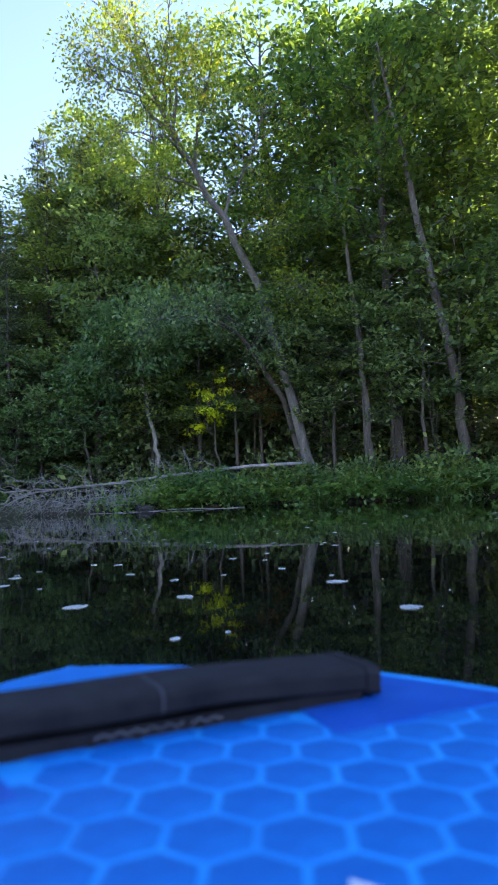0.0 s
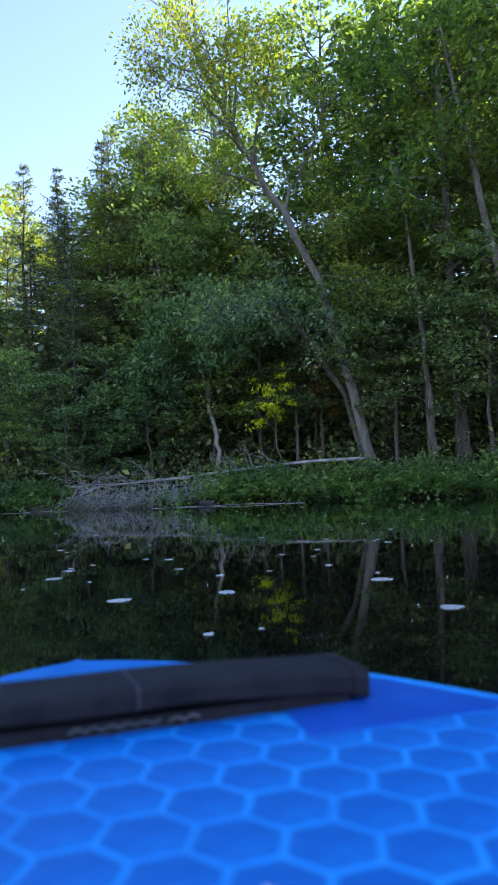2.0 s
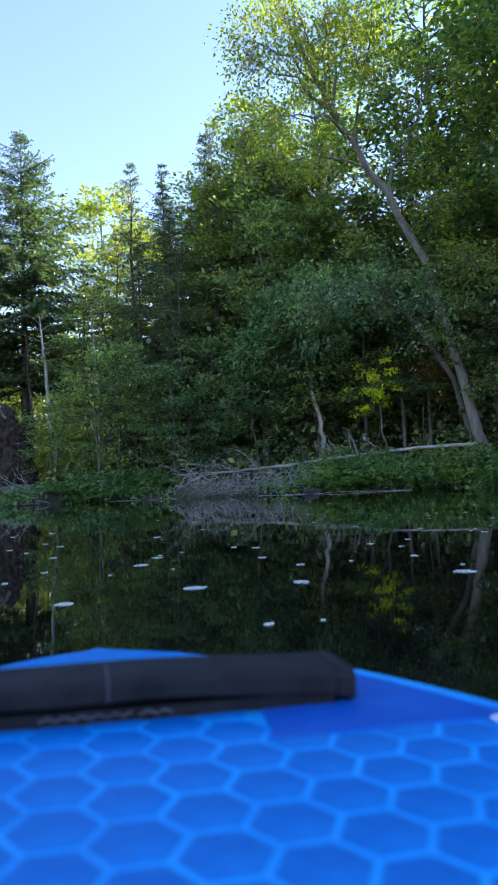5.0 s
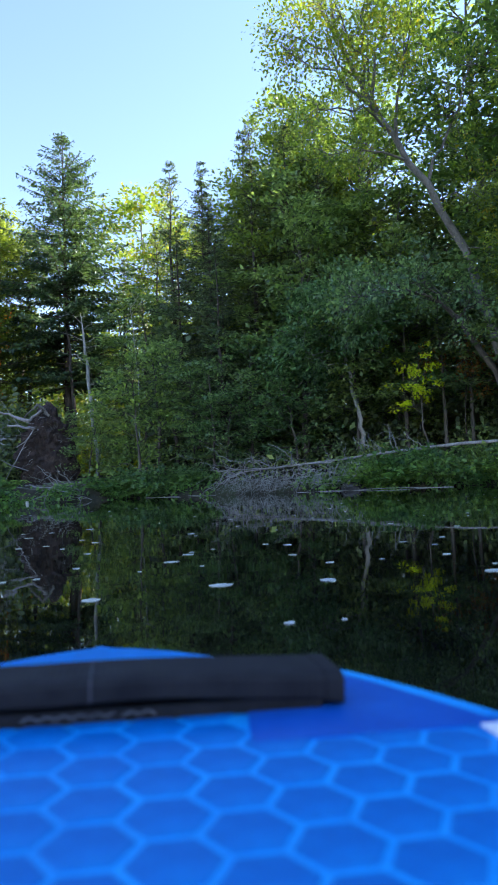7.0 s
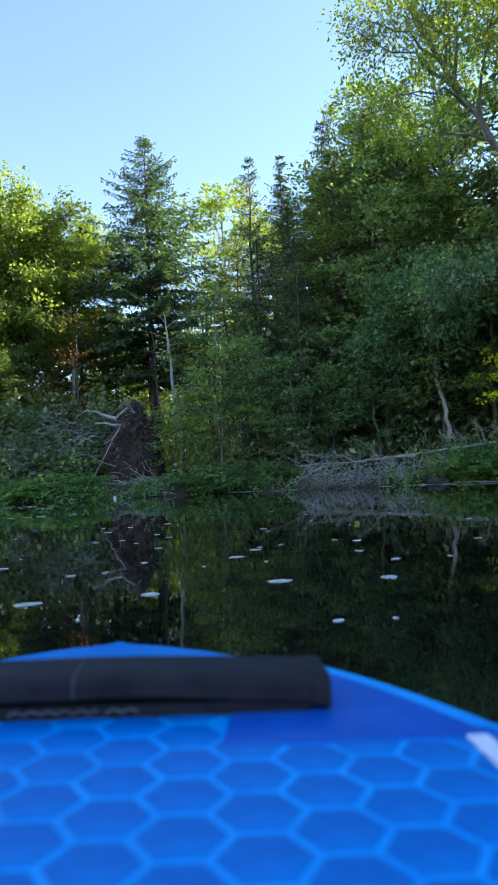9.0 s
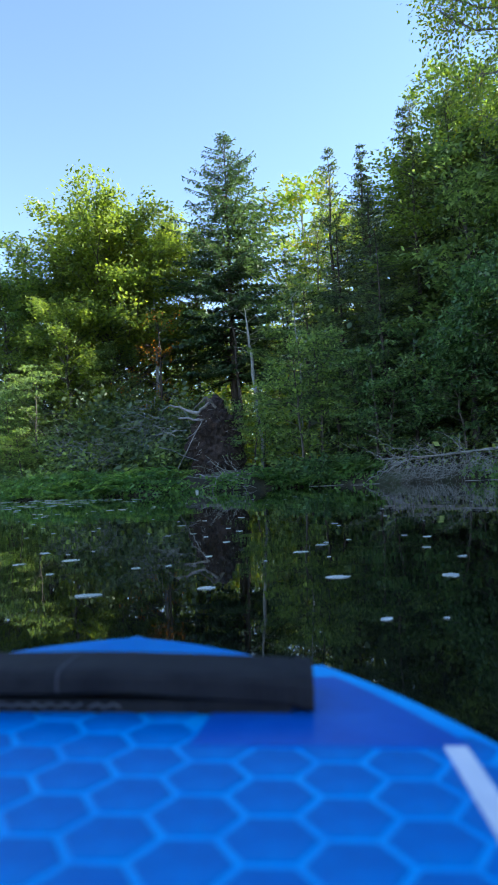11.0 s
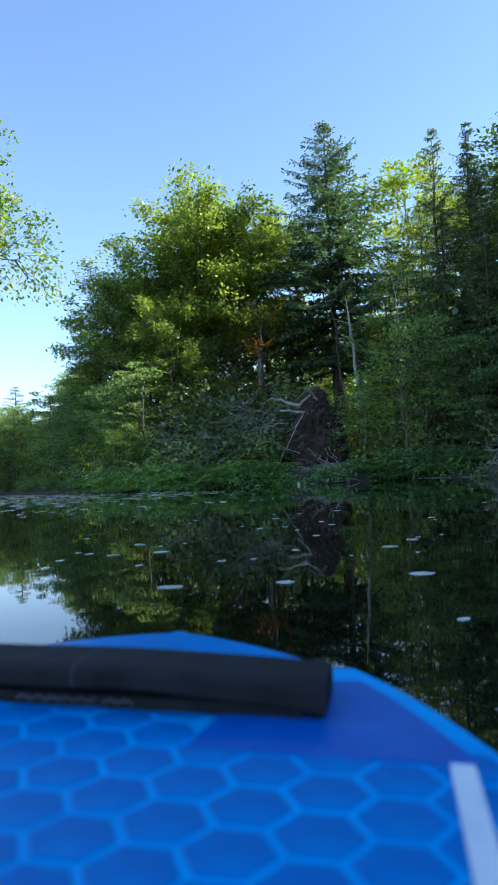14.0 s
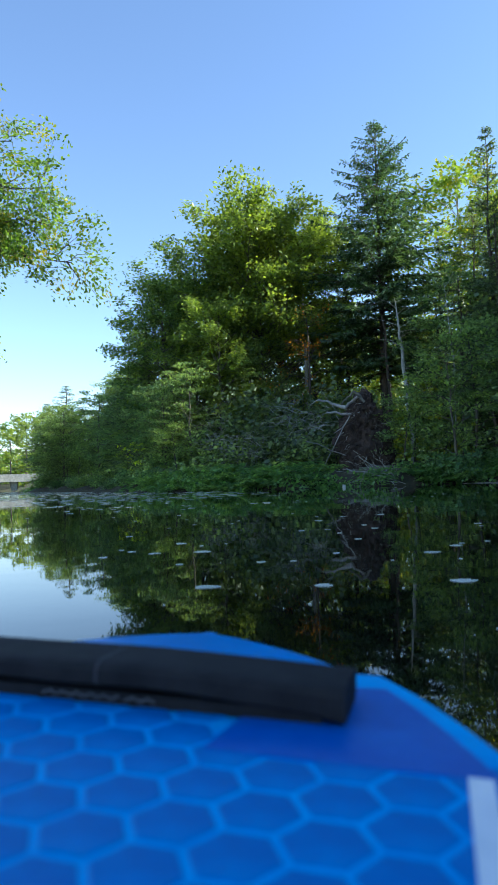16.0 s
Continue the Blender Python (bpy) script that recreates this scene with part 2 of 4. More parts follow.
def build_ground():
    far = np.array([5, 12, 25, 50, 100, 200, 400, 800, 1600], float)
    xs = np.concatenate([-50 - far[::-1], np.arange(-50, 20.1, 0.5), 20 + far])
    ys = np.concatenate([-8 - far[::-1], np.arange(-8, 42.1, 0.5), 42 + far])
    X, Y = np.meshgrid(xs, ys, indexing="ij")
    Z = land_height(X, Y)
    V = np.stack([X, Y, Z], -1).reshape(-1, 3)
    ny = len(ys)
    i, j = np.meshgrid(np.arange(len(xs) - 1), np.arange(ny - 1), indexing="ij")
    F = np.stack([i * ny + j, (i + 1) * ny + j, (i + 1) * ny + j + 1, i * ny + j + 1], -1).reshape(-1, 4)
    ob = mesh_part("ground", V, F, GROUND, smooth=True)
    tagged(ob, "dark leaf-littered forest floor rising gently from the bank", "ground", kind="structure")
    W = np.array([(-95, -20, 0), (30, -20, 0), (30, 55, 0), (-95, 55, 0)], float)
    ob = mesh_part("water", W, [[0, 1, 2, 3]], WATER)
    tagged(ob, "still dark pond water mirroring the wooded bank", "water", kind="structure")


build_ground()


# ---------------------------------------------------------------- trees
def broadleaf(name, seed, height, crown_base, radius, leaf, bark, trunk_r, n_limbs, per_clump, leaf_size, label, lean=(0, 0), clump=0.42, category="tree", top_round=0.75, crowd=1.0, flat=0.4):
    """A leafy tree at the origin: tapered trunk with limbs, and a loose crown of leaf clumps."""
    rng = np.random.default_rng(seed)
    ob = new(name)
    k = 9
    u = np.linspace(0, 1, k)
    tr = np.stack([lean[0] * u ** 1.4 + rng.normal(0, 0.012 * height, k) * u, lean[1] * u ** 1.4 + rng.normal(0, 0.012 * height, k) * u, height * 0.87 * u, trunk_r * (1 - 0.9 * u) + 0.01], -1)
    tr[0, 2], tr[0, 3] = -0.3, trunk_r * 1.35
    lines, twig_ends, outs = [tr], [], []
    for i in range(n_limbs):
        h = crown_base + (1 - crown_base) * ((i + rng.uniform(0, 1)) / n_limbs) ** crowd
        rel = (h - crown_base) / (1 - crown_base)
        reach = radius * (np.sin(np.pi * min(1, 0.18 + top_round * rel)) ** 0.8) * rng.uniform(0.6, 1.12)
        az = i * 2.4 + rng.normal(0, 0.4)
        s = np.array([np.interp(h * 0.99, u, tr[:, c]) for c in range(3)])
        rise = rng.uniform(0.15, 0.75) * reach * (0.4 + rel)
        e = s + np.array([np.cos(az) * reach, np.sin(az) * reach, rise])
        e[2] = min(e[2], height)
        r0 = max(0.015, trunk_r * 0.42 * (1 - 0.7 * rel))
        ln = wobble(rng, s, e, r0, 0.008, 6, 0.07, -0.05)
        lines.append(ln)
        m = max(3, int(2 + reach * 2.2))
        for q in range(m):
            w = 0.3 + 0.7 * (q + rng.uniform(0, 1)) / m
            b = np.array([np.interp(w, np.linspace(0, 1, 6), ln[:, c]) for c in range(3)])
            d = (e - s) / (np.linalg.norm(e - s) + 1e-6) + rng.normal(0, 0.75, 3)
            d[2] *= 0.6
            t = b + d / np.linalg.norm(d) * rng.uniform(0.25, 0.75) * min(1.0, reach * 0.5)
            if q % 2:
                lines.append(wobble(rng, b, t, 0.012, 0.004, 3, 0.08))
            twig_ends.append(t)
            outs.append(t - np.array([tr[-1, 0] * h, tr[-1, 1] * h, t[2] - 0.3]))
    ends, outs = np.array(twig_ends), np.array(outs)
    outs /= np.linalg.norm(outs, axis=1)[:, None] + 1e-6
    counts = rng.integers(int(per_clump * 0.4), int(per_clump * 1.5), len(ends))
    idx = np.repeat(np.arange(len(ends)), counts)
    size = clump * rng.uniform(0.7, 1.35, len(ends))[idx, None]
    c = ends[idx] + np.clip(rng.normal(0, 1, (len(idx), 3)), -1.7, 1.7) * size * np.array([1.15 - flat, 1.15 - flat, flat])
    V, F = leaves(rng, c, outs[idx], leaf_size, tilt=0.36)
    tv, tf = tubes(lines, 6)
    mesh_part("trunk", tv, tf, bark, ob, smooth=True)
    mesh_part("crown", V, F, leaf, ob)
    return tagged(ob, label, category)


def conifer(name, seed, height, base, radius, leaf, trunk_r, label, whorl_gap=0.34, per=6, droop=0.16, needle=0.13, shape=0.85, ragged=0.25, bare=None):
    """A conifer at the origin: straight trunk, whorls of flat drooping boughs with side sprays."""
    rng = np.random.default_rng(seed)
    ob = new(name)
    u = np.linspace(0, 1, 8)
    tr = np.stack([rng.normal(0, 0.004 * height, 8) * u, rng.normal(0, 0.004 * height, 8) * u, height * u, trunk_r * (1 - 0.97 * u)], -1)
    tr[0, 2], tr[0, 3] = -0.3, trunk_r * 1.3
    lines, cen, out, big = [tr], [], [], []
    z = height * base
    while z < height * 0.995:
        rel = (z - height * base) / (height * (1 - base))
        full = radius * (1 - rel) ** shape * min(1, 0.55 + rel * 2.2)
        for b in range(per if rel < 0.85 else 5):
            L = full * rng.uniform(1 - ragged * 1.6, 1 + ragged) + 0.05 + 0.15 * (1 - rel)
            if rng.random() < 0.06:
                L *= 0.4
            az = rng.uniform(0, 2 * np.pi)
            lift = rng.normal(0.05 + 0.75 * rel ** 2, 0.12)
            k = 7
            w = np.linspace(0, 1, k)
            line = np.stack([np.cos(az) * L * w, np.sin(az) * L * w, z + L * (lift * w - droop * 2 * w ** 2 + 0.1 * w ** 4), 0.012 + 0.022 * (1 - w) * (1 - rel)], -1)
            line[:, :2] += tr[min(7, int(rel * 7)), :2]
            lines.append(line)
            m = max(4, int(L / 0.11))
            for q in range(m):
                ww = 0.12 + 0.88 * (q + 0.5) / m
                p = np.array([np.interp(ww, w, line[:, c]) for c in range(3)])
                tl = (0.16 + 0.34 * L * (1 - ww) * 0.55) * rng.uniform(0.6, 1.25)
                for side in (-1, 1):
                    a2 = az + side * rng.uniform(0.6, 1.1)
                    d = np.array([np.cos(a2), np.sin(a2), rng.normal(-0.22, 0.14)])
                    steps = max(2, int(tl / (needle * 0.6 * (1 - 0.5 * rel))))
                    for st in range(steps):
                        cen.append(p + d * tl * (st + 0.6) / steps + rng.normal(0, 0.025, 3))
                        out.append(d)
                        big.append(1 - 0.5 * rel)
            cen.append(line[-1, :3])
            out.append(np.array([np.cos(az), np.sin(az), 0.1]))
            big.append(1 - 0.5 * rel)
        z += whorl_gap * rng.uniform(0.7, 1.3) * (1.1 - 0.45 * rel)
    if bare:
        for _ in range(bare):
            zz, az = rng.uniform(0.06, base) * height, rng.uniform(0, 6.28)
            L = rng.uniform(0.4, 1.3)
            lines.append(wobble(rng, (0, 0, zz), (np.cos(az) * L, np.sin(az) * L, zz - 0.2 * L), 0.018, 0.004, 4))
    V, F = leaves(rng, np.array(cen), np.array(out), needle * np.array(big), 0.42, 0.45)
    tv, tf = tubes(lines, 5)
    mesh_part("trunk", tv, tf, BARK_DARK, ob, smooth=True)
    mesh_part("crown", V, F, leaf, ob)
    return tagged(ob, label, "conifer tree")


def stand(x, y, turn=0.0, size=1.0, tall=None, z=None):
    zz = ground_z(x, y) if z is None else z
    return pose(x, y, zz - 0.02, 0, 0, turn) @ Matrix.Diagonal((size, size, tall or size, 1))


def plant(ob, spots, group):
    """The first spot takes the thing itself, the rest take copies."""
    tagged(ob, group=group)
    first = None
    for s in spots:
        m = stand(*s)
        if first is None:
            first = m
        else:
            c = copy_thing(ob, m)
            c.matrix_basis = m
    ob.matrix_basis = first


G = "trees of the wooded bank"
maple_a = broadleaf("maple_tree", 11, 14.0, 0.22, 3.5, LEAF_MAPLE, BARK, 0.19, 36, 50, 0.18, "tall green maple in full leaf, its top lit yellow-green", clump=0.40)
maple_b = broadleaf("maple_tree", 12, 14.0, 0.12, 4.2, LEAF_MAPLE, BARK, 0.20, 46, 44, 0.235, "broad maple leafed down its sides, sunlit on top", clump=0.42)
maple_c = broadleaf("beech_tree", 13, 13.0, 0.06, 3.3, LEAF_BEECH, BARK, 0.16, 38, 34, 0.25, "shaded green beech, leafed almost to the ground", clump=0.42, flat=0.22)
young_a = broadleaf("young_tree", 21, 6.0, 0.10, 2.0, LEAF_BEECH, BARK, 0.06, 20, 32, 0.165, "slender young broadleaf tree in shade at the bank", clump=0.30, flat=0.2)
young_b = broadleaf("young_tree", 22, 5.0, 0.14, 1.9, LEAF_SHRUB, BARK, 0.05, 19, 32, 0.165, "young leafy tree with soft green leaves", lean=(0.5, -0.3), clump=0.30, flat=0.24)
young_c = broadleaf("young_tree", 25, 6.6, 0.36, 2.3, LEAF_BEECH, BARK, 0.06, 20, 32, 0.17, "young tree with leafy sprays above a bare stem", clump=0.31, flat=0.2)
distant = broadleaf("distant_tree", 24, 13.0, 0.10, 4.0, LEAF_MAPLE, BARK, 0.2, 16, 12, 0.55, "leafy tree added round the pond", clump=0.5)
aspen = broadleaf("aspen_tree", 23, 15.0, 0.26, 3.0, LEAF_ASH, BARK_PALE, 0.13, 42, 42, 0.20, "thin yellow-green aspen with an airy sunlit top", clump=0.36)
hemlock_a = conifer("hemlock_tree", 31, 13.0, 0.04, 2.8, LEAF_HEMLOCK, 0.17, "dark green hemlock with drooping layered boughs", 0.46, 5, needle=0.21)
hemlock_b = conifer("hemlock_tree", 32, 12.0, 0.12, 2.4, LEAF_HEMLOCK, 0.15, "dark hemlock with bare lower stubs on its trunk", 0.46, 5, bare=14, needle=0.21)
spruce = conifer("spruce_tree", 33, 15.4, 0.26, 3.5, LEAF_SPRUCE, 0.2, "tall solitary spruce with ragged tiers, its tip sunlit", 0.30, 9, droop=0.10, ragged=0.30, bare=26, needle=0.24, shape=0.72)
pine = conifer("pine_tree", 34, 13.0, 0.40, 2.4, LEAF_SPRUCE, 0.17, "pine with a clumped crown above a dark bare trunk", 0.4, 6, droop=0.0, ragged=0.45, shape=0.55, bare=16, needle=0.18)

maple_full = broadleaf("maple_tree", 15, 12.6, 0.10, 4.3, LEAF_MAPLE, BARK, 0.2, 88, 44, 0.215, "large round-topped maple, its crown lit yellow-green", clump=0.44, top_round=0.60, crowd=0.72)
plant(maple_full, [(-24.45, 25.54, 40, 0.95, 1.02), (-24.33, 26.92, 150, 0.88, 0.99), (-27.6, 24.7, 200, 0.84, 0.88)], G)
plant(spruce, [(-19.06, 27.86, 0, 1.12, 0.97)], G)
plant(pine, [(-21.94, 28.94, 130, 0.92, 0.82), (-32.21, 32.19, 40, 0.8)], G)
plant(maple_b, [(0.47, 25.46, 60, 1.1, 1.2), (3.6, 23.39, 140, 1.0), (-29.01, 26.46, 220, 0.8), (-27.48, 22.4, 100, 0.68), (-23.66, 22.41, 30, 0.58), (-31.36, 24.99, 160, 0.62), (-36.29, 26.32, 10, 0.5)], G)
# the last two stand out of view, kept for the shade they cast
plant(maple_a, [(-9.2, 27.9, 15, 0.9, 1.0), (-8.0, 28.6, 170, 0.95, 1.08), (-6.4, 28.8, 260, 0.95, 1.15), (1.36, 22.28, 30, 1.05), (-1.91, 26.13, 120, 1.15, 1.25), (3.08, 27.46, 200, 1.15), (-9.01, 26.89, 300, 0.9, 0.84), (6.07, 21.4, 80, 1.1, 1.3), (-5.76, 26.31, 45, 0.92), (-23.63, 28.42, 300, 0.74, 0.95), (-40, 28.92, 70, 0.6, 0.56), (7.07, 26, 10, 1.2, 1.5), (4.63, 30.28, 60, 1.25, 1.4), (10.57, 21, 250, 1.15, 1.35), (9.07, 18.8, 40, 1.0)], G)
# the seven at x 10.8 to 18.6 are unseen, added to shade the board
plant(maple_c, [(-41.0, 24.0, 15, 0.5, 0.42), (-46.4, 25.9, 220, 0.5, 0.45), (-38.6, 22.9, 120, 0.5, 0.42), (10.8, 18.4, 70, 1.2, 1.4), (12.6, 17.6, 190, 1.25, 1.45), (14.4, 16.8, 310, 1.25, 1.45), (16.4, 16.0, 20, 1.25, 1.45), (13.2, 20.4, 140, 1.25, 1.5), (16.2, 19.0, 240, 1.25, 1.5), (18.6, 15.0, 100, 1.25, 1.45), (-7.5, 24.02, 0, 0.74), (-4.49, 25.09, 80, 0.74), (-30.83, 23.55, 20, 0.6), (-34.79, 25.32, 100, 0.55), (-22.67, 24.06, 300, 0.5), (-25.56, 22.69, 210, 0.55), (-14.49, 26.29, 50, 0.6), (-38.78, 27.71, 60, 0.5), (-0.57, 23.59, 200, 0.7), (2.29, 23.84, 290, 0.75), (-10.17, 29.23, 200, 0.9, 0.97), (-7.37, 26.13, 110, 0.8, 0.9), (-40.24, 27.07, 30, 0.55), (5.07, 20.6, 120, 0.7)], G)
plant(aspen, [(-18.1, 32.9, 0, 1.2, 1.04), (-15.57, 31.47, 120, 0.88), (-24.83, 35.13, 60, 0.75, 0.62), (-22.7, 37.3, 200, 0.75, 0.6), (-27.56, 36.55, 300, 0.8, 0.66), (-9.79, 28.76, 50, 0.9, 0.85), (-45.79, 32.72, 90, 0.6), (-7.77, 27.93, 210, 0.9, 0.84)], G)
plant(hemlock_a, [(-42.5, 25.2, 90, 1.2, 0.5), (-10.8, 24.5, 35, 0.85, 0.72), (-9.3, 24.9, 100, 0.9, 0.82), (-8.2, 25.4, 300, 0.9, 0.9), (-12.1, 24.7, 210, 0.72, 0.66), (-9.9, 23.4, 160, 0.6, 0.5), (-11.23, 30.27, 0, 1.1, 1.12), (-11.43, 25.44, 70, 0.82, 0.81), (-8.7, 28.43, 140, 1.0, 1.02), (-5.79, 27.98, 200, 1.0), (-2.86, 28.53, 30, 1.0), (-41.16, 28.28, 20, 1.3, 0.52), (-9.85, 22.86, 250, 0.6), (-12.93, 28.84, 10, 0.95, 0.98), (-10.31, 27.04, 190, 0.95, 0.98)], G)
plant(hemlock_b, [(-44.6, 24.9, 40, 0.7, 0.46), (-48.5, 26.8, 200, 0.7, 0.5), (-31.5, 22.9, 130, 0.75, 0.62), (-35.2, 24.6, 20, 0.7, 0.5), (-28.9, 22.3, 250, 0.7, 0.6), (-13.27, 26.57, 0, 0.98, 1.01), (-14.93, 28.43, 90, 0.85), (-0.47, 28.28, 180, 1.05), (-6.98, 24.94, 20, 0.82), (-12.04, 27.45, 200, 0.95, 0.9), (-32.92, 27.85, 250, 0.75), (-17.24, 29.64, 70, 0.8)], G)


def along_bank(x):
    """The north bank's y at x."""
    pts = LAKE[:18][::-1]
    return float(np.interp(x, pts[:, 0], pts[:, 1]))


def bank_row(count, x0, x1, inland, sizes, seed, clear=()):
    rng = np.random.default_rng(seed)
    out = []
    for i in range(count):
        x = x0 + (x1 - x0) * (i + rng.uniform(-0.3, 0.3)) / count
        if any(a < x < b for a, b in clear):
            continue
        y = along_bank(x) + rng.uniform(*inland)
        s = rng.uniform(*sizes)
        out.append((x, y, rng.uniform(0, 360), s, s * rng.uniform(0.85, 1.2)))
    return out


PLATE_GAP = (-22.21, -13.74)
OPEN_BANK = (-6.9, 6.57)      # low growth only in front here
plant(young_a, bank_row(13, 8.57, -13.56, (1.0, 3.6), (0.62, 0.98), 51, [PLATE_GAP, OPEN_BANK]) + bank_row(6, -0.49, -6.9, (4.0, 5.2), (0.7, 1.0), 55) + bank_row(20, -22.21, -43.61, (0.5, 3.8), (0.6, 0.95), 52), G)
plant(young_c, bank_row(11, 7.07, -2.09, (0.6, 3.2), (0.75, 1.05), 56) + bank_row(4, -2.36, -6.65, (3.0, 4.0), (0.8, 1.0), 57), G)
plant(young_b, bank_row(14, 7.57, -13.56, (0.7, 2.4), (0.5, 0.8), 53, [PLATE_GAP, OPEN_BANK]) + bank_row(13, -22.6, -42.61, (0.8, 2.6), (0.5, 0.8), 54) + [(-14.74, 23.34, 0, 0.6), (-14.31, 22.11, 80, 0.5), (-21.67, 24.96, 40, 0.7), (-20.67, 25.86, 160, 0.65), (-19.8, 25.29, 250, 0.6), (-18.59, 25.79, 20, 0.6), (-22.2, 22.58, 100, 0.6)], G)


# ---------------------------------------------------------------- the leaning tree and the small pale one
def custom_tree(name, trunk, limbs, leaf, bark, label, clumps, leaf_size, per, clump, seed):
    """A tree in place: a trunk line of (x, y, z, r), limbs as (where on the trunk, tip), and leaf clumps along the limbs' outer parts."""
    rng = np.random.default_rng(seed)
    trunk = np.array(trunk, float)
    base = trunk[0, :3].copy()
    ob = new(name)
    ob.location = base
    trunk[:, :3] -= base
    fine = []
    for i in range(len(trunk) - 1):
        fine += [trunk[i] * (1 - w) + trunk[i + 1] * w for w in (0, 0.33, 0.67)]
    fine = np.array(fine + [trunk[-1]])
    fine[1:-1, :3] += rng.normal(0, 0.03, (len(fine) - 2, 3))
    lines, ends, outs = [fine], [], []
    u = np.linspace(0, 1, len(fine))
    for at, tip, r in limbs:
        s = np.array([np.interp(at, u, fine[:, c]) for c in range(3)])
        e = np.array(tip, float) - base
        ln = wobble(rng, s, e, r, 0.01, 8, 0.07, -0.06)
        lines.append(ln)
        L = np.linalg.norm(e - s)
        for q in range(int(clumps * max(1.0, L / 2.5))):
            w = rng.uniform(0.3, 1.0)
            b = np.array([np.interp(w, np.linspace(0, 1, 8), ln[:, c]) for c in range(3)])
            d = (e - s) / L * 0.6 + rng.normal(0, 0.8, 3)
            t = b + d / np.linalg.norm(d) * rng.uniform(0.25, 1.15)
            lines.append(wobble(rng, b, t, 0.014, 0.004, 5, 0.1))
            ends.append(t)
            outs.append(d)
            for _ in range(2):
                t2 = b + (t - b) * rng.uniform(0.4, 0.9) + rng.normal(0, 0.3, 3)
                lines.append(wobble(rng, b + (t - b) * 0.4, t2, 0.007, 0.003, 4, 0.1))
                ends.append(t2)
                outs.append(d)
    ends, outs = np.array(ends), np.array(outs)
    outs /= np.linalg.norm(outs, axis=1)[:, None]
    idx = np.repeat(np.arange(len(ends)), rng.integers(int(per * 0.3), int(per * 1.6), len(ends)))
    c = ends[idx] + np.clip(rng.normal(0, 1, (len(idx), 3)), -1.7, 1.7) * clump * np.array([0.8, 0.8, 0.45])
    V, F = leaves(rng, c, outs[idx], leaf_size)
    tv, tf = tubes(lines, 7)
    mesh_part("trunk", tv, tf, bark, ob, smooth=True)
    mesh_part("crown", V, F, leaf, ob)
    return tagged(ob, label, "tree")


custom_tree("leaning_tree",
            [(-0.71, 22.03, 0.1, 0.19), (-1.23, 22, 1.36, 0.145), (-2.3, 22.16, 6.18, 0.115), (-3.11, 21.63, 8.0, 0.095), (-4.33, 21.17, 10.07, 0.07), (-5.11, 20.63, 12.0, 0.06), (-5.21, 20.23, 13.5, 0.03)],
            [(0.66, (-5.96, 18.33, 10.6), 0.06), (0.62, (-5.31, 18.63, 9.1), 0.05), (0.70, (-5.46, 19.43, 12.3), 0.06), (0.72, (-4.01, 19.03, 12.6), 0.04), (0.6, (-3.11, 20.03, 12.0), 0.06),
             (0.78, (-6.01, 20.03, 13.4), 0.05), (0.68, (-3.41, 21.23, 13.4), 0.06), (0.5, (-1.81, 21.23, 10.8), 0.05), (0.56, (-5.41, 20.03, 8.6), 0.04), (0.74, (-6.16, 19.03, 11.4), 0.04), (0.64, (-4.76, 18.43, 11.6), 0.04), (0.34, (-1.01, 20.93, 5.6), 0.03), (0.46, (-1.11, 21.03, 7.4), 0.03)],
            LEAF_ASH, BARK_GREY, "leaning tree with a grey forked trunk and airy yellow-green crown", 11, 0.10, 30, 0.30, 61)
custom_tree("leaning_tree",
            [(-1.03, 22.67, 0.2, 0.12), (-1.73, 22.47, 3.0, 0.09), (-2.83, 21.47, 4.6, 0.06), (-4.03, 19.77, 5.0, 0.03)],
            [(0.8, (-5.13, 18.87, 4.2), 0.03), (0.9, (-4.83, 18.07, 4.0), 0.03), (0.7, (-3.43, 19.67, 4.9), 0.03), (0.6, (-2.03, 20.07, 4.4), 0.03), (0.55, (-3.43, 21.07, 5.4), 0.03), (0.7, (-5.23, 20.07, 5.2), 0.02)],
            LEAF_BEECH, BARK, "thin tree bending its leafy branches over the water", 8, 0.12, 24, 0.26, 62)
custom_tree("small_tree",
            [(-5.59, 23.13, 0.2, 0.075), (-5.59, 23.13, 1.3, 0.07), (-5.53, 22.93, 2.0, 0.065), (-5.77, 22.93, 2.9, 0.06), (-5.89, 22.93, 3.9, 0.05), (-5.77, 22.93, 5.0, 0.03)],
            [(0.8, (-7.87, 22.13, 3.9), 0.03), (0.85, (-7.07, 21.93, 4.6), 0.03), (0.9, (-5.47, 21.93, 4.9), 0.03), (0.8, (-4.87, 22.33, 4.6), 0.03), (0.95, (-6.47, 22.33, 5.6), 0.02), (0.75, (-7.37, 22.53, 3.6), 0.02)],
            LEAF_SHRUB, BARK_PALE, "small tree with a pale crooked trunk and bluish green crown", 9, 0.14, 50, 0.28, 63)
# stands in shade; its sunfleck is put into the leaf colour
custom_tree("sapling",
            [(-3.55, 22.61, 0.5, 0.03), (-3.7, 22.51, 1.6, 0.025), (-3.75, 22.51, 3.6, 0.012)],
            [(0.6, (-3.95, 22.21, 2.2), 0.012), (0.7, (-3.85, 22.11, 2.7), 0.012), (0.8, (-3.55, 22.31, 3.0), 0.012)],
            LEAF_SUNNY_YELLOW, BARK, "sapling with yellow-green leaves, coloured bright as if caught by the sun", 4, 0.10, 30, 0.11, 64)
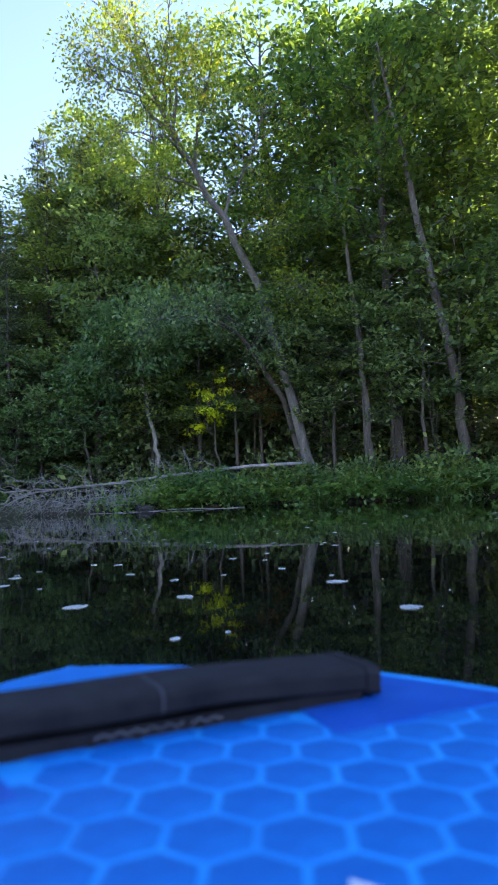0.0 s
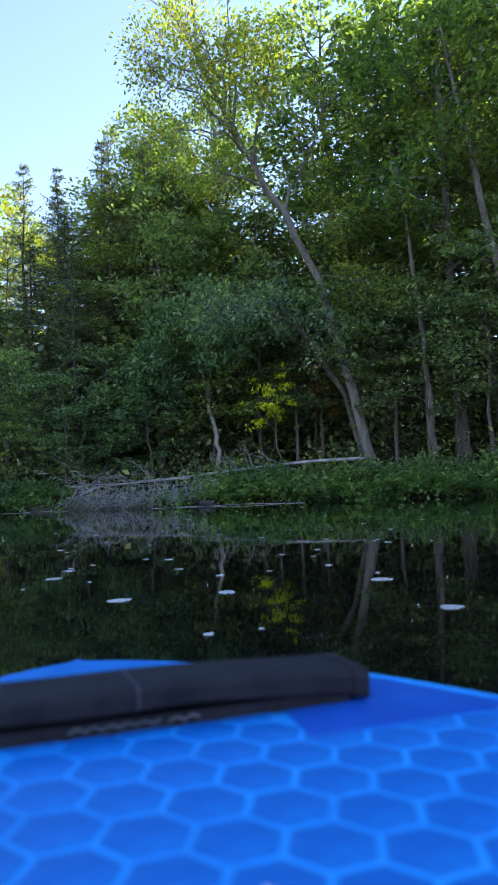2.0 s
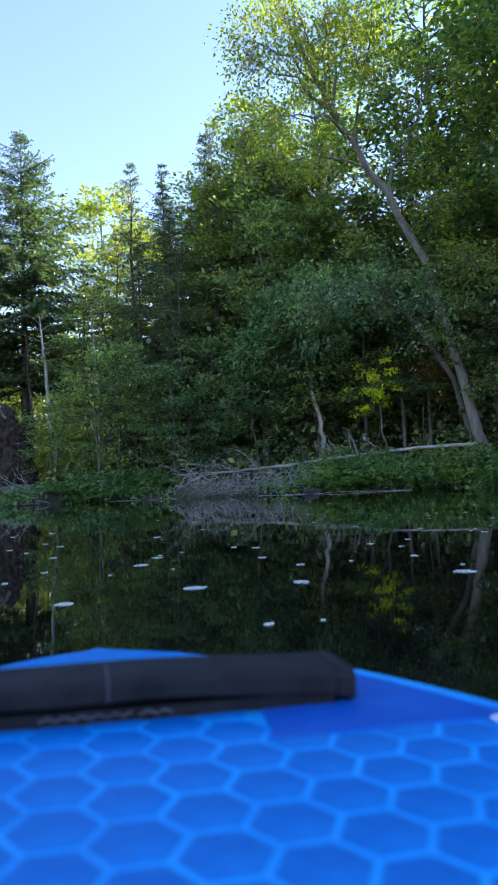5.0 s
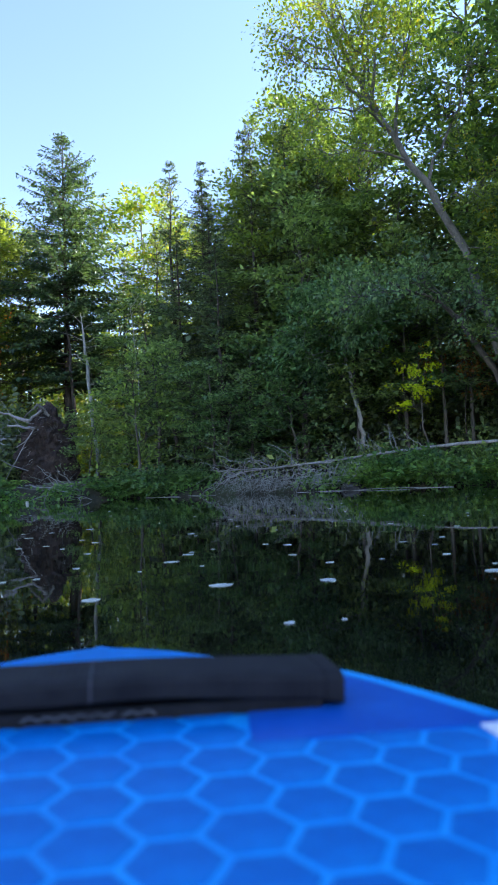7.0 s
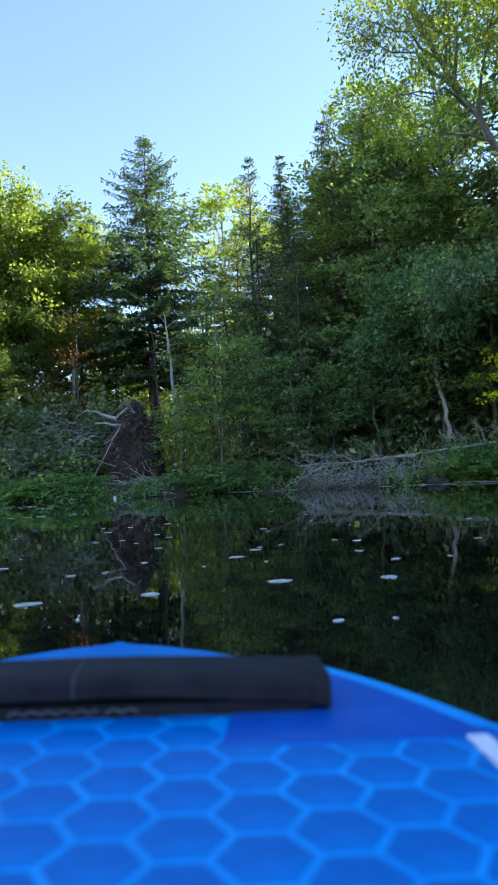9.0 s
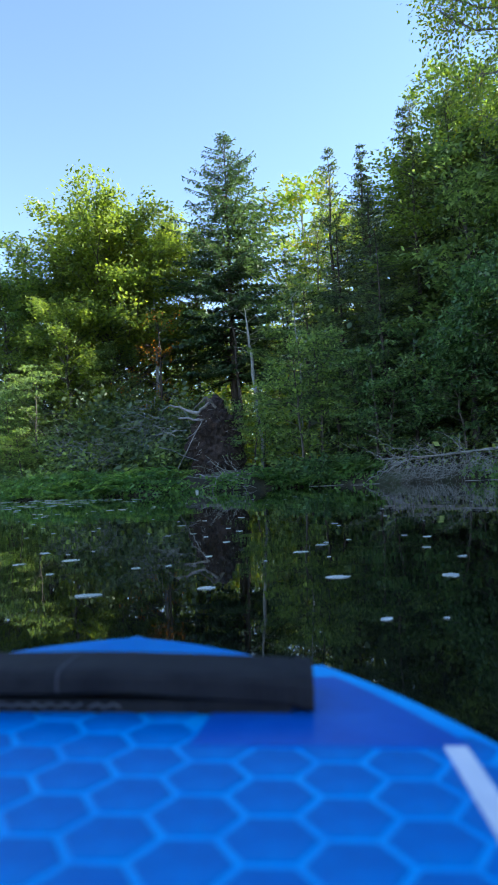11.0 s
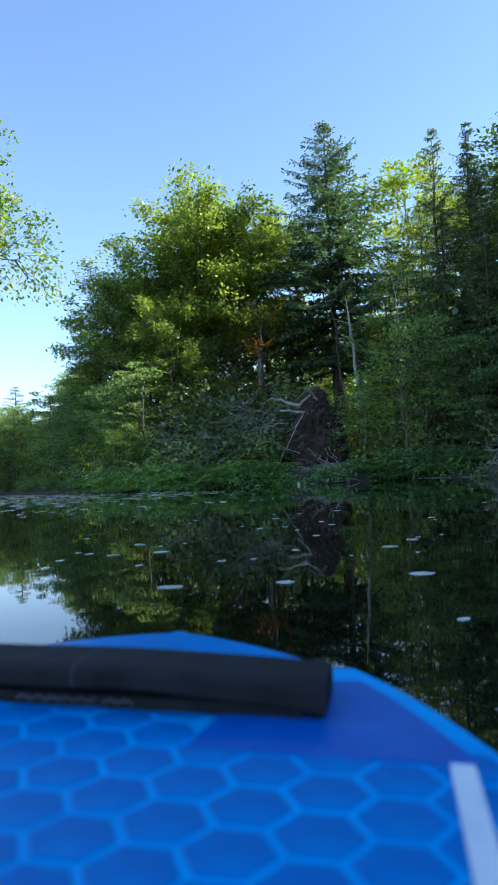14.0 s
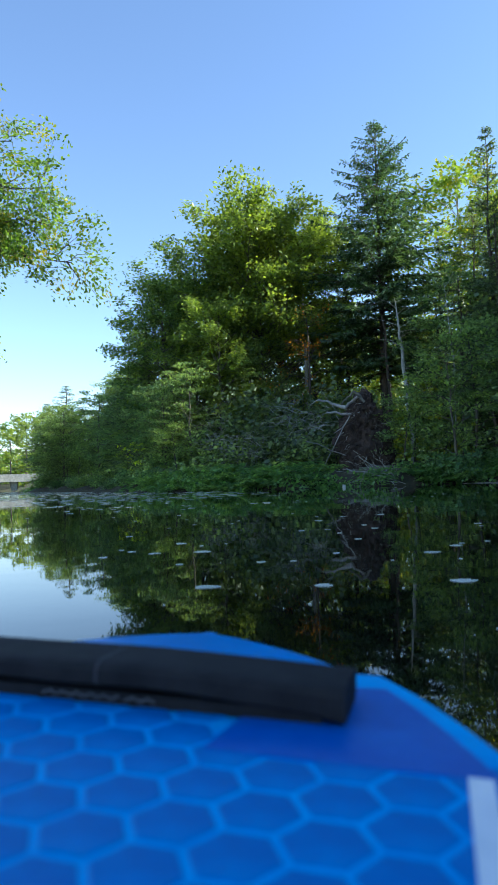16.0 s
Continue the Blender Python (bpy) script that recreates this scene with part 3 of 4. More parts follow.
custom_tree("sapling",
            [(-2.62, 23.67, 0.5, 0.03), (-2.62, 23.57, 2.48, 0.02), (-2.52, 23.47, 3.38, 0.01)],
            [(0.6, (-2.97, 23.27, 2.98), 0.01), (0.8, (-2.27, 23.27, 3.28), 0.01), (0.7, (-2.62, 23.17, 3.08), 0.01)],
            LEAF_RUSSET, BARK, "sapling with turned orange-brown leaves in the shade", 4, 0.11, 20, 0.2, 65)
custom_tree("sapling",
            [(-25.2, 19.5, 0.2, 0.022), (-25.2, 19.4, 0.8, 0.016), (-25.1, 19.3, 1.5, 0.008)],
            [(0.5, (-25.5, 19.0, 1.1), 0.008), (0.7, (-24.9, 19.0, 1.2), 0.008), (0.9, (-25.2, 18.9, 1.5), 0.008)],
            LEAF_SUNNY_YELLOW, BARK, "small sapling with yellow leaves at the dark bank", 3, 0.09, 12, 0.10, 67)
custom_tree("withered_tree",
            [(-20.3, 24.4, 0.4, 0.07), (-20.35, 24.4, 3.6, 0.055), (-20.3, 24.3, 6.9, 0.02)],
            [(0.62, (-20.8, 23.9, 4.6), 0.02), (0.72, (-19.8, 23.9, 5.2), 0.02), (0.82, (-20.6, 23.8, 6.0), 0.02), (0.92, (-20.0, 24.0, 6.6), 0.02), (0.56, (-19.7, 24.1, 4.0), 0.02)],
            LEAF_RUSSET, BARK_DARK, "withered tree with dry russet leaves beside the spruce", 3, 0.11, 9, 0.2, 68)
custom_tree("overhanging_tree",
            [(-17.7, 6.05, 0.1, 0.2), (-17.5, 6.25, 3.0, 0.17), (-17.1, 6.75, 6.0, 0.13), (-16.7, 7.25, 9.0, 0.06)],
            [(0.5, (-14, 10.15, 4.9), 0.05), (0.6, (-14, 9.75, 5.6), 0.05), (0.7, (-14.2, 9.55, 6.4), 0.05), (0.8, (-14.6, 9.15, 7.4), 0.05), (0.55, (-15.1, 8.85, 5.6), 0.04), (0.75, (-15.4, 8.45, 6.9), 0.04), (0.9, (-15.5, 8.45, 8.6), 0.04), (0.4, (-18.1, 9.45, 3.4), 0.04), (0.9, (-18.5, 5.45, 9.0), 0.04)],
            LEAF_ASH, BARK, "sunlit tree hanging yellow-green branches over the pond", 14, 0.088, 60, 0.22, 66)


# ---------------------------------------------------------------- the woods behind, joined
def back_woods(name, label, seed, count, x0, x1, depth, top, size, leaf, clump=45, spread=0.6, gap=None):
    """Foliage of woods too deep to count, as clumps of leaves above the ground."""
    rng = np.random.default_rng(seed)
    m = count // clump
    x = rng.uniform(min(x0, x1), max(x0, x1), m)
    y = np.array([along_bank(q) for q in x]) + rng.uniform(*depth, m)
    h = rng.uniform(0, 1, m) * top * (0.7 + 0.3 * np.sin(x * 1.3) * np.sin(y * 0.9 + x * 0.4))
    c = np.stack([x, y, land_height(x, y) + h], -1)
    c = np.repeat(c, clump, 0) + np.clip(rng.normal(0, 1, (m * clump, 3)), -1.8, 1.8) * np.array([spread, spread, spread * 0.4])
    c[:, 2] = np.maximum(c[:, 2], land_height(c[:, 0], c[:, 1]) + 0.03)
    if gap:
        for a, b in gap:
            c = c[(c[:, 0] < a) | (c[:, 0] > b)]
    V, F = leaves(rng, c, np.tile([0, -1.0, 0], (len(c), 1)), size, 0.6, 0.9, 0.4)
    ob = mesh_part(name, V, F, leaf)
    tagged(ob, label, "woods", kind="stuff")


back_woods("far_woods", "dense shaded foliage deep in the wood behind the bank", 71, 44000, 22.57, -13.14, (4.0, 15.0), 8.5, 0.34, LEAF_HEMLOCK, 60, 0.8)
back_woods("far_woods", "thinner sunlit foliage behind the spruce", 72, 36000, -9.99, -48.6, (22.0, 33.0), 12.0, 0.34, LEAF_MAPLE, 60, 0.8)
back_woods("far_woods", "sunlit yellow-green foliage beyond the root plate", 75, 22000, -13.56, -28.71, (12.0, 19.0), 5.0, 0.24, LEAF_ASH, 50, 0.8)
back_woods("undergrowth", "dark low growth between the trunks", 76, 15000, 12.57, -7.17, (3.2, 10.0), 2.6, 0.24, LEAF_HEMLOCK, 50, 0.7)
back_woods("undergrowth", "low shaded undergrowth under the trees", 73, 24000, 14.57, -44.61, (0.8, 7.0), 1.5, 0.16, LEAF_BEECH, 40, 0.4, [(-16.12, -13.48)])
back_woods("undergrowth", "dark shaded growth between the trunks of the maples", 77, 16000, -17.5, -33, (3.5, 9.0), 3.4, 0.22, LEAF_HEMLOCK, 50, 0.7)
back_woods("bank_plants", "low green plants crowding down to the waterline", 74, 22000, 12.57, -46.6, (-0.25, 0.9), 0.34, 0.12, LEAF_FERN, 36, 0.22, [(-9.23, -6.82), (-45.6, -20.5)])


def far_scrub():
    """Low sunlit growth closing the view behind the bridge."""
    rng = np.random.default_rng(79)
    m = 260
    x, y = rng.uniform(-116, -94, m), rng.uniform(36, 72, m)
    c = np.stack([x, y, land_height(x, y) + rng.uniform(0, 1, m) * 4.0], -1)
    c = np.repeat(c, 40, 0) + np.clip(rng.normal(0, 1, (m * 40, 3)), -1.8, 1.8) * np.array([1.2, 1.2, 0.7])
    c[:, 2] = np.maximum(c[:, 2], 0.3)
    V, F = leaves(rng, c, np.tile([0.6, -0.8, 0], (len(c), 1)), 0.5, 0.6, 0.9, 0.4)
    tagged(mesh_part("far_woods", V, F, LEAF_ASH), "pale sunlit growth far behind the bridge", "woods", kind="stuff")


far_scrub()


# ---------------------------------------------------------------- shrubs and ferns on the bank
def shrub(name, seed, height, radius, leaf, n, size, label):
    rng = np.random.default_rng(seed)
    ob = new(name)
    lines, ends = [], []
    for i in range(16):
        az, reach = i * 2.4, radius * rng.uniform(0.3, 1.0)
        e = (np.cos(az) * reach, np.sin(az) * reach, height * rng.uniform(0.35, 1.0) * (1 - 0.4 * reach / radius))
        ln = wobble(rng, (rng.normal(0, 0.06), rng.normal(0, 0.06), -0.1), e, 0.014, 0.004, 5, 0.1)
        lines.append(ln)
        for w in (0.55, 0.8, 1.0):
            ends.append([np.interp(w, np.linspace(0, 1, 5), ln[:, c]) for c in range(3)])
    ends = np.array(ends)
    idx = rng.integers(0, len(ends), n)
    c = ends[idx] + rng.normal(0, 1, (n, 3)) * radius * np.array([0.22, 0.22, 0.14])
    c[:, 2] = np.maximum(c[:, 2], 0.02)
    out = c.copy()
    out[:, 2] *= 0.4
    out /= np.linalg.norm(out, axis=1)[:, None] + 1e-6
    V, F = leaves(rng, c, out, size)
    tv, tf = tubes(lines, 4)
    mesh_part("stalk", tv, tf, BARK, ob, smooth=True)
    mesh_part("foliage", V, F, leaf, ob)
    return tagged(ob, label, "shrub")


def fern(name, seed, label):
    rng = np.random.default_rng(seed)
    ob = new(name)
    lines, cen, out = [], [], []
    for i in range(14):
        az = i * 2.4 + rng.normal(0, 0.2)
        L, top = rng.uniform(0.45, 0.75), rng.uniform(0.3, 0.55)
        w = np.linspace(0, 1, 7)
        ln = np.stack([np.cos(az) * L * w, np.sin(az) * L * w, top * (1.9 * w - 1.5 * w ** 2), 0.006 * (1.1 - w)], -1)
        ln[0, 2] = -0.05
        lines.append(ln)
        for q in range(12):
            ww = 0.2 + 0.8 * q / 12
            p = np.array([np.interp(ww, w, ln[:, c]) for c in range(3)])
            for side in (-1, 1):
                a2 = az + side * 1.2
                d = np.array([np.cos(a2), np.sin(a2), -0.1])
                cen.append(p + d * 0.06 * (1.2 - ww))
                out.append(d * 2.5)
    V, F = leaves(rng, np.array(cen), np.array(out), 0.13, 0.35, 0.25)
    tv, tf = tubes(lines, 4)
    mesh_part("stalk", tv, tf, LEAF_FERN, ob, smooth=True)
    mesh_part("fronds", V, F, LEAF_FERN, ob)
    return tagged(ob, label, "fern")


BRUSH_GAP = (-9.89, -5.43)     # where the dead brush hangs into the water
shrub_a = shrub("shrub", 81, 1.3, 0.85, LEAF_SHRUB, 900, 0.16, "low leafy green shrub at the water's edge")
shrub_b = shrub("shrub", 82, 0.9, 0.8, LEAF_FERN, 850, 0.15, "light green low shrub spilling over the bank")
fern_a = fern("fern", 83, "green fern with arching fronds on the bank")
BANK = "shrubs along the water's edge"
plant(shrub_a, bank_row(28, 6.57, -12.71, (0.0, 0.9), (0.55, 1.0), 84, [BRUSH_GAP]) + bank_row(12, -22.8, -44.61, (0.1, 0.9), (0.5, 0.8), 85), BANK)
plant(shrub_b, bank_row(22, 5.57, -8.09, (-0.2, 0.4), (0.6, 0.95), 86, [BRUSH_GAP]) + bank_row(10, -16.73, -22.8, (-0.1, 0.8), (0.4, 0.6), 87), BANK)
plant(fern_a, bank_row(40, -12.88, -23.78, (-0.2, 1.9), (0.8, 1.35), 88, [(-15.14, -12.88)]) + [(-15.98, 18.97, 20, 1.2), (-15.4, 18.59, 80, 1.1), (-14.82, 18.21, 140, 1.0), (-16.51, 18.5, 30, 1.3), (-15.17, 19.37, 60, 0.9), (-16.83, 17.81, 70, 1.2), (-15.9, 17.79, 190, 1.2)] + bank_row(34, 4.57, -5.43, (-0.1, 1.2), (0.9, 1.5), 89) + bank_row(10, -9.89, -12.88, (-0.1, 0.8), (0.8, 1.2), 90), BANK)


# ---------------------------------------------------------------- dead wood
def sticks(name, lines, mat, parent=None, label="", sides=5):
    v, f = tubes(lines, sides)
    return mesh_part(name, v, f, mat, parent, label, smooth=True)


def fallen_tree():
    rng = np.random.default_rng(91)
    ob = new("fallen_tree")
    trunk = [(-9.0, 20.92, 0.5, 0.012), (-8.34, 20.88, 0.62, 0.02), (-6.24, 20.83, 0.76, 0.03), (-4.29, 20.8, 0.92, 0.038), (-2.62, 20.58, 1.02, 0.042), (-1.24, 21.08, 1.05, 0.05)]
    sticks("trunk", [trunk], DEAD_WOOD, ob)
    t = np.array(trunk)
    for i in range(26):
        x = rng.uniform(-8.6, -2.94)
        b = np.array([x, np.interp(x, t[:, 0], t[:, 1]), np.interp(x, t[:, 0], t[:, 2])])
        e = b + np.array([rng.normal(-0.25, 0.35), rng.normal(-0.3, 0.2), rng.uniform(0.25, 0.75) * (1 if x > -7.34 else 0.6)])
        own = [wobble(rng, b, e, 0.013, 0.004, 6, 0.12, -0.1)]
        for _ in range(2):
            w = rng.uniform(0.3, 0.8)
            s = b + (e - b) * w
            own.append(wobble(rng, s, s + rng.normal(0, 0.2, 3) + np.array([0, 0, 0.1]), 0.006, 0.002, 4, 0.12))
        sticks("branch", own, DEAD_TWIG, ob)
    sticks("second_stem", [wobble(rng, (-9.2, 20.83, 0.66), (-5.94, 20.78, 0.74), 0.012, 0.026, 9, 0.01)], DEAD_TWIG, ob)
    tagged(ob, "fallen dead tree lying out along the bank with bare upright branches", "fallen tree")
    brush = new("dead_brush")
    lines = []
    for i in range(150):
        x = rng.uniform(-8.4, -4.94) if i % 4 else rng.uniform(-8.4, -6.34)
        top = np.interp(x, t[:, 0], t[:, 2]) * rng.uniform(0.5, 1.05)
        b = (x, along_bank(x) + rng.normal(0, 0.2), top)
        e = (x + rng.normal(-0.1, 0.3), along_bank(x) - 0.3 + rng.normal(0, 0.15), rng.uniform(-0.06, 0.2))
        r = rng.choice([0.005, 0.008, 0.012], p=[0.5, 0.35, 0.15])
        lines.append(wobble(rng, b, e, r, 0.0025, 7, 0.2))
    for i in range(70):
        x = rng.uniform(-8.2, -5.34)
        b = np.array([x, along_bank(x) - 0.1 + rng.normal(0, 0.15), rng.uniform(0.05, 0.6)])
        e = b + np.array([rng.normal(-0.6, 0.5), rng.normal(0, 0.2), rng.normal(0.05, 0.2)])
        e[2] = max(e[2], 0.02)
        lines.append(wobble(rng, b, e, 0.006, 0.002, 7, 0.18))
    tagged(sticks("twig_tangle", lines, DEAD_TWIG, brush, sides=4), kind="stuff")
    tagged(brush, "tangle of grey dead twigs hanging down to the water", "dead brush")
    pole = sticks("floating_pole", [wobble(rng, (-13.04, 20.68, 0.005), (-9.04, 20.23, 0.008), 0.011, 0.009, 9, 0.006)], DEAD_WOOD)
    tagged(pole, "long thin bare pole floating along the shore", "pole")
    pole = sticks("floating_pole", [wobble(rng, (-6.54, 19.53, 0.005), (-2.74, 19.03, 0.008), 0.010, 0.008, 9, 0.006)], DEAD_WOOD)
    tagged(pole, "long thin bare pole floating along the shore", "pole")


fallen_tree()


def root_plate():
    """The upturned roots of a wind-thrown tree: a ragged slab of soil, pale roots and fallen trunk."""
    rng = np.random.default_rng(95)
    ob = new("root_plate")
    base = Vector((-15.74, 21.94, 0.25))
    ob.location = base
    face = math.atan2(13, 17)
    bm = bmesh.new()
    bmesh.ops.create_icosphere(bm, subdivisions=5, radius=1.0)
    for v in bm.verts:
        p = v.co
        half = 1.22 * (1 - 0.62 * max(0.0, (p.z + 1) / 2) ** 1.1)
        q = Vector((p.x * half, p.y * 0.42, (p.z + 1) * 1.47))
        n = noise.fractal(q * 1.6 + Vector((3, 1, 7)), 1.0, 2.0, 5)
        n2 = noise.noise(q * 7.0)
        q += Vector((p.x, p.y, p.z * 0.6)) * (0.22 * n + 0.16 * n2 + 0.10 * noise.noise(q * 17.0)) + Vector((0, -0.1 * abs(noise.noise(q * 4.0)), 0))
        q.x += 0.06 * math.sin(q.z * 2.6)
        v.co = q
    slab = part("soil", bm, SOIL, ob)
    slab.rotation_euler = (0, 0, face)

    def own(name, pts, mat, label="", k=7, bend=0.05):
        lines = []
        for p0, p1, r0, r1 in pts:
            a, b = np.array(p0) - np.array(base), np.array(p1) - np.array(base)
            lines.append(wobble(rng, a, b, r0, r1, k, bend))
        return sticks(name, lines, mat, ob, label, 6)

    own("root", [((-15.64, 21.54, 2.95), (-16.09, 21.39, 2.62), 0.05, 0.05), ((-16.04, 21.41, 2.62), (-17.09, 21.19, 3.0), 0.075, 0.03)], DEAD_WOOD, "bleached bent root", bend=0.07)
    own("root", [((-15.34, 21.49, 2.75), (-15.59, 21.29, 3.12), 0.05, 0.045), ((-15.59, 21.29, 3.12), (-16.04, 21.14, 2.7), 0.045, 0.02)], BARK_GREY, "arched root over the crest", bend=0.08)
    own("root", [((-15.69, 21.49, 2.32), (-16.59, 20.99, 2.48), 0.07, 0.03)], DEAD_WOOD, "bleached root", bend=0.06)
    own("root", [((-15.79, 21.44, 2.2), (-16.19, 20.89, 1.75), 0.03, 0.015)], DEAD_WOOD)
    own("root", [((-15.74, 21.19, 2.3), (-16.34, 20.39, 0.5), 0.022, 0.014)], DEAD_WOOD, "thin pale root hanging to the ground")
    own("root", [((-15.89, 21.09, 1.0), (-17.29, 20.59, 1.6), 0.022, 0.012)], DEAD_WOOD)
    own("root", [((-14.99, 21.89, 2.0), (-14.29, 21.79, 2.05), 0.014, 0.005)], DEAD_WOOD)
    for i in range(90):
        a = rng.uniform(0, 6.28)
        s = np.array([-15.54, 21.89, 0.25]) + np.array([np.cos(a) * (0.62 - 0.25 * np.sin(a)) * rng.uniform(0.4, 1.0), -0.38 + np.cos(a) * 0.3, 1.45 + np.sin(a) * 1.25 * rng.uniform(0.5, 1.0)])
        e = s + np.array([np.cos(a) * rng.uniform(0.1, 0.5), rng.normal(-0.15, 0.15), np.sin(a) * rng.uniform(0.05, 0.3) - 0.2])
        own("rootlet", [(s, e, 0.014, 0.003)], DEAD_WOOD if i % 5 == 0 else BARK, k=5, bend=0.12)
    own("trunk", [((-15.49, 22.19, 1.5), (-18.19, 27.09, 1.9), 0.2, 0.12)], BARK, "fallen trunk behind the roots", bend=0.01)
    tagged(ob, "upturned root plate of a wind-thrown tree, dark soil with bleached roots", "root plate")


root_plate()


def brush_heap(name, centre, size, count, seed, mat, label, lift=0.5):
    rng = np.random.default_rng(seed)
    ob = new(name)
    ob.location = (centre[0], centre[1], 0)
    lines = []
    for i in range(count):
        s = rng.normal(0, 0.35, 3) * np.array(size) + np.array([0, 0, centre[2]])
        d = np.array([rng.normal(-0.7, 0.6), rng.normal(-0.2, 0.6), rng.normal(lift * 0.3, 0.5)]) * rng.uniform(0.4, 1.2)
        s[2] = max(s[2], 0.3)
        e = s + d
        e[2] = max(e[2], 0.15)
        r = rng.choice([0.009, 0.012, 0.018, 0.026], p=[0.45, 0.35, 0.15, 0.05])
        lines.append(wobble(rng, s, e, r, r * 0.35, 6, 0.1))
        for _ in range(2):
            b = s + (e - s) * rng.uniform(0.3, 0.9)
            lines.append(wobble(rng, b, b + d * 0.25 + rng.normal(0, 0.16, 3), r * 0.5, 0.002, 4, 0.1))
    tagged(sticks("twig_tangle", lines, mat, ob, sides=4), kind="stuff")
    return tagged(ob, label, "dead brush")


brush_heap("dead_brush", (-18.31, 22, 2.3), (2.2, 1.2, 1.3), 90, 101, DEAD_TWIG, "grey bare crown of a fallen tree heaped beside the root plate")
brush_heap("dead_brush", (-19.81, 20.5, 1.3), (2.0, 1.2, 1.0), 70, 102, DEAD_TWIG, "grey leafless branches low over the bank")
brush_heap("dead_brush", (-21.64, 20.49, 1.7), (2.0, 1.4, 1.2), 60, 103, DEAD_TWIG, "bare grey dead branches in the shade of the trees")
brush_heap("dead_brush", (-13.94, 20.23, 0.35), (0.9, 0.5, 0.2), 18, 105, DEAD_TWIG, "small heap of pale dead twigs on the soil mound", 0.1)
brush_heap("dead_brush", (-8.7, 20.9, 0.6), (0.4, 0.4, 0.4), 16, 104, DEAD_TWIG, "bare twigs at the end of the fallen tree")


def dead_branch():
    rng = np.random.default_rng(111)
    lines = [wobble(rng, (-14.49, 19.19, 0.5), (-13.59, 19.09, 0.42), 0.02, 0.018, 6, 0.06), wobble(rng, (-13.59, 19.09, 0.42), (-12.49, 19.49, 0.03), 0.02, 0.008, 8, 0.07)]
    lines += [wobble(rng, (-13.59, 19.09, 0.42), (-13.44, 18.59, -0.05), 0.024, 0.02, 6, 0.08), wobble(rng, (-13.49, 18.79, 0.2), (-13.89, 18.39, 0.06), 0.014, 0.006, 6, 0.08)]
    for i in range(12):
        s = np.array([rng.uniform(-13.99, -12.59), 19.09, rng.uniform(0.1, 0.4)])
        lines.append(wobble(rng, s, s + np.array([rng.normal(0.3, 0.3), rng.normal(-0.1, 0.2), rng.normal(-0.05, 0.1)]), 0.008, 0.003, 5, 0.1))
    ob = sticks("fallen_branch", lines, DEAD_WOOD)
    tagged(ob, "bleached forked branch resting half in the water", "branch")
    bm = bmesh.new()
    bmesh.ops.create_cone(bm, cap_ends=True, segments=10, radius1=0.045, radius2=0.038, depth=0.13)
    bmesh.ops.bevel(bm, geom=[e for e in bm.edges], offset=0.008, segments=1)
    for v in bm.verts:
        v.co += Vector((noise.noise(v.co * 9) * 0.012, noise.noise(v.co * 9 + Vector((5, 0, 0))) * 0.012, 0))
    ob = part("stake", bm, WHITE_PAINT)
    ob.matrix_basis = pose(-13.64, 18.19, 0.02, 4, 6, 0)
    tagged(ob, "short whitish stub standing at the water's edge", "stake")


WHITE_PAINT = surface("bleached_white_wood", [(0.3, (0.6, 0.6, 0.58)), (0.7, (0.8, 0.8, 0.78))], 9.0, 0.7, 0.3, 0.004)
dead_branch()


def boulder(x, y, size, seed):
    bm = bmesh.new()
    bmesh.ops.create_icosphere(bm, subdivisions=4, radius=1.0)
    for v in bm.verts:
        p = v.co.copy()
        k = 1 + 0.22 * noise.fractal(p * 1.3 + Vector((seed, 0, 0)), 1.0, 2.0, 4)
        v.co = Vector((p.x * size * k, p.y * size * 0.8 * k, p.z * size * 0.55 * k))
    ob = part("boulder", bm, ROCK, smooth=True)
    ob.matrix_basis = pose(x, y, 0.05, 0, 0, seed * 40)
    tagged(ob, "dark rounded boulder at the water's edge under the dead brush", "boulder")


boulder(-5.21, 20.06, 0.38, 3)


def litter_mound():
    bm = bmesh.new()
    bmesh.ops.create_icosphere(bm, subdivisions=4, radius=1.0)
    for v in bm.verts:
        p = v.co.copy()
        k = 1 + 0.45 * noise.fractal(p * 3.5 + Vector((9, 0, 0)), 1.0, 2.0, 5)
        v.co = Vector((p.x * 0.95 * k, p.y * 0.7 * k, p.z * 0.30 * k))
    ob = part("soil_mound", bm, LITTER, smooth=True)
    ob.matrix_basis = pose(-14.34, 20.83, 0.28, 0, 0, 50)
    tagged(ob, "low mound of pale crumbled soil beside the root plate", "soil mound")


LITTER = surface("pale_litter", [(0.3, (0.09, 0.085, 0.055)), (0.7, (0.24, 0.22, 0.16))], 6.0, 0.95, 0.8, 0.03)
litter_mound()


def hanging_vine(x, y, top, seed):
    rng = np.random.default_rng(seed)
    lines = []
    for _ in range(3):
        s = np.array([x + rng.normal(0, 0.1), y + rng.normal(0, 0.1), top * rng.uniform(0.8, 1.0)])
        lines.append(wobble(rng, s, (x + rng.normal(0.1, 0.2), y - 0.4 + rng.normal(0, 0.15), rng.uniform(0.3, 0.8)), 0.012, 0.006, 10, 0.035))
    ob = sticks("hanging_vine", lines, BARK)
    tagged(ob, "thin bare vines hanging down over the ferns", "vine")


hanging_vine(1.11, 20.67, 3.6, 141)
hanging_vine(1.78, 20.46, 5.0, 142)


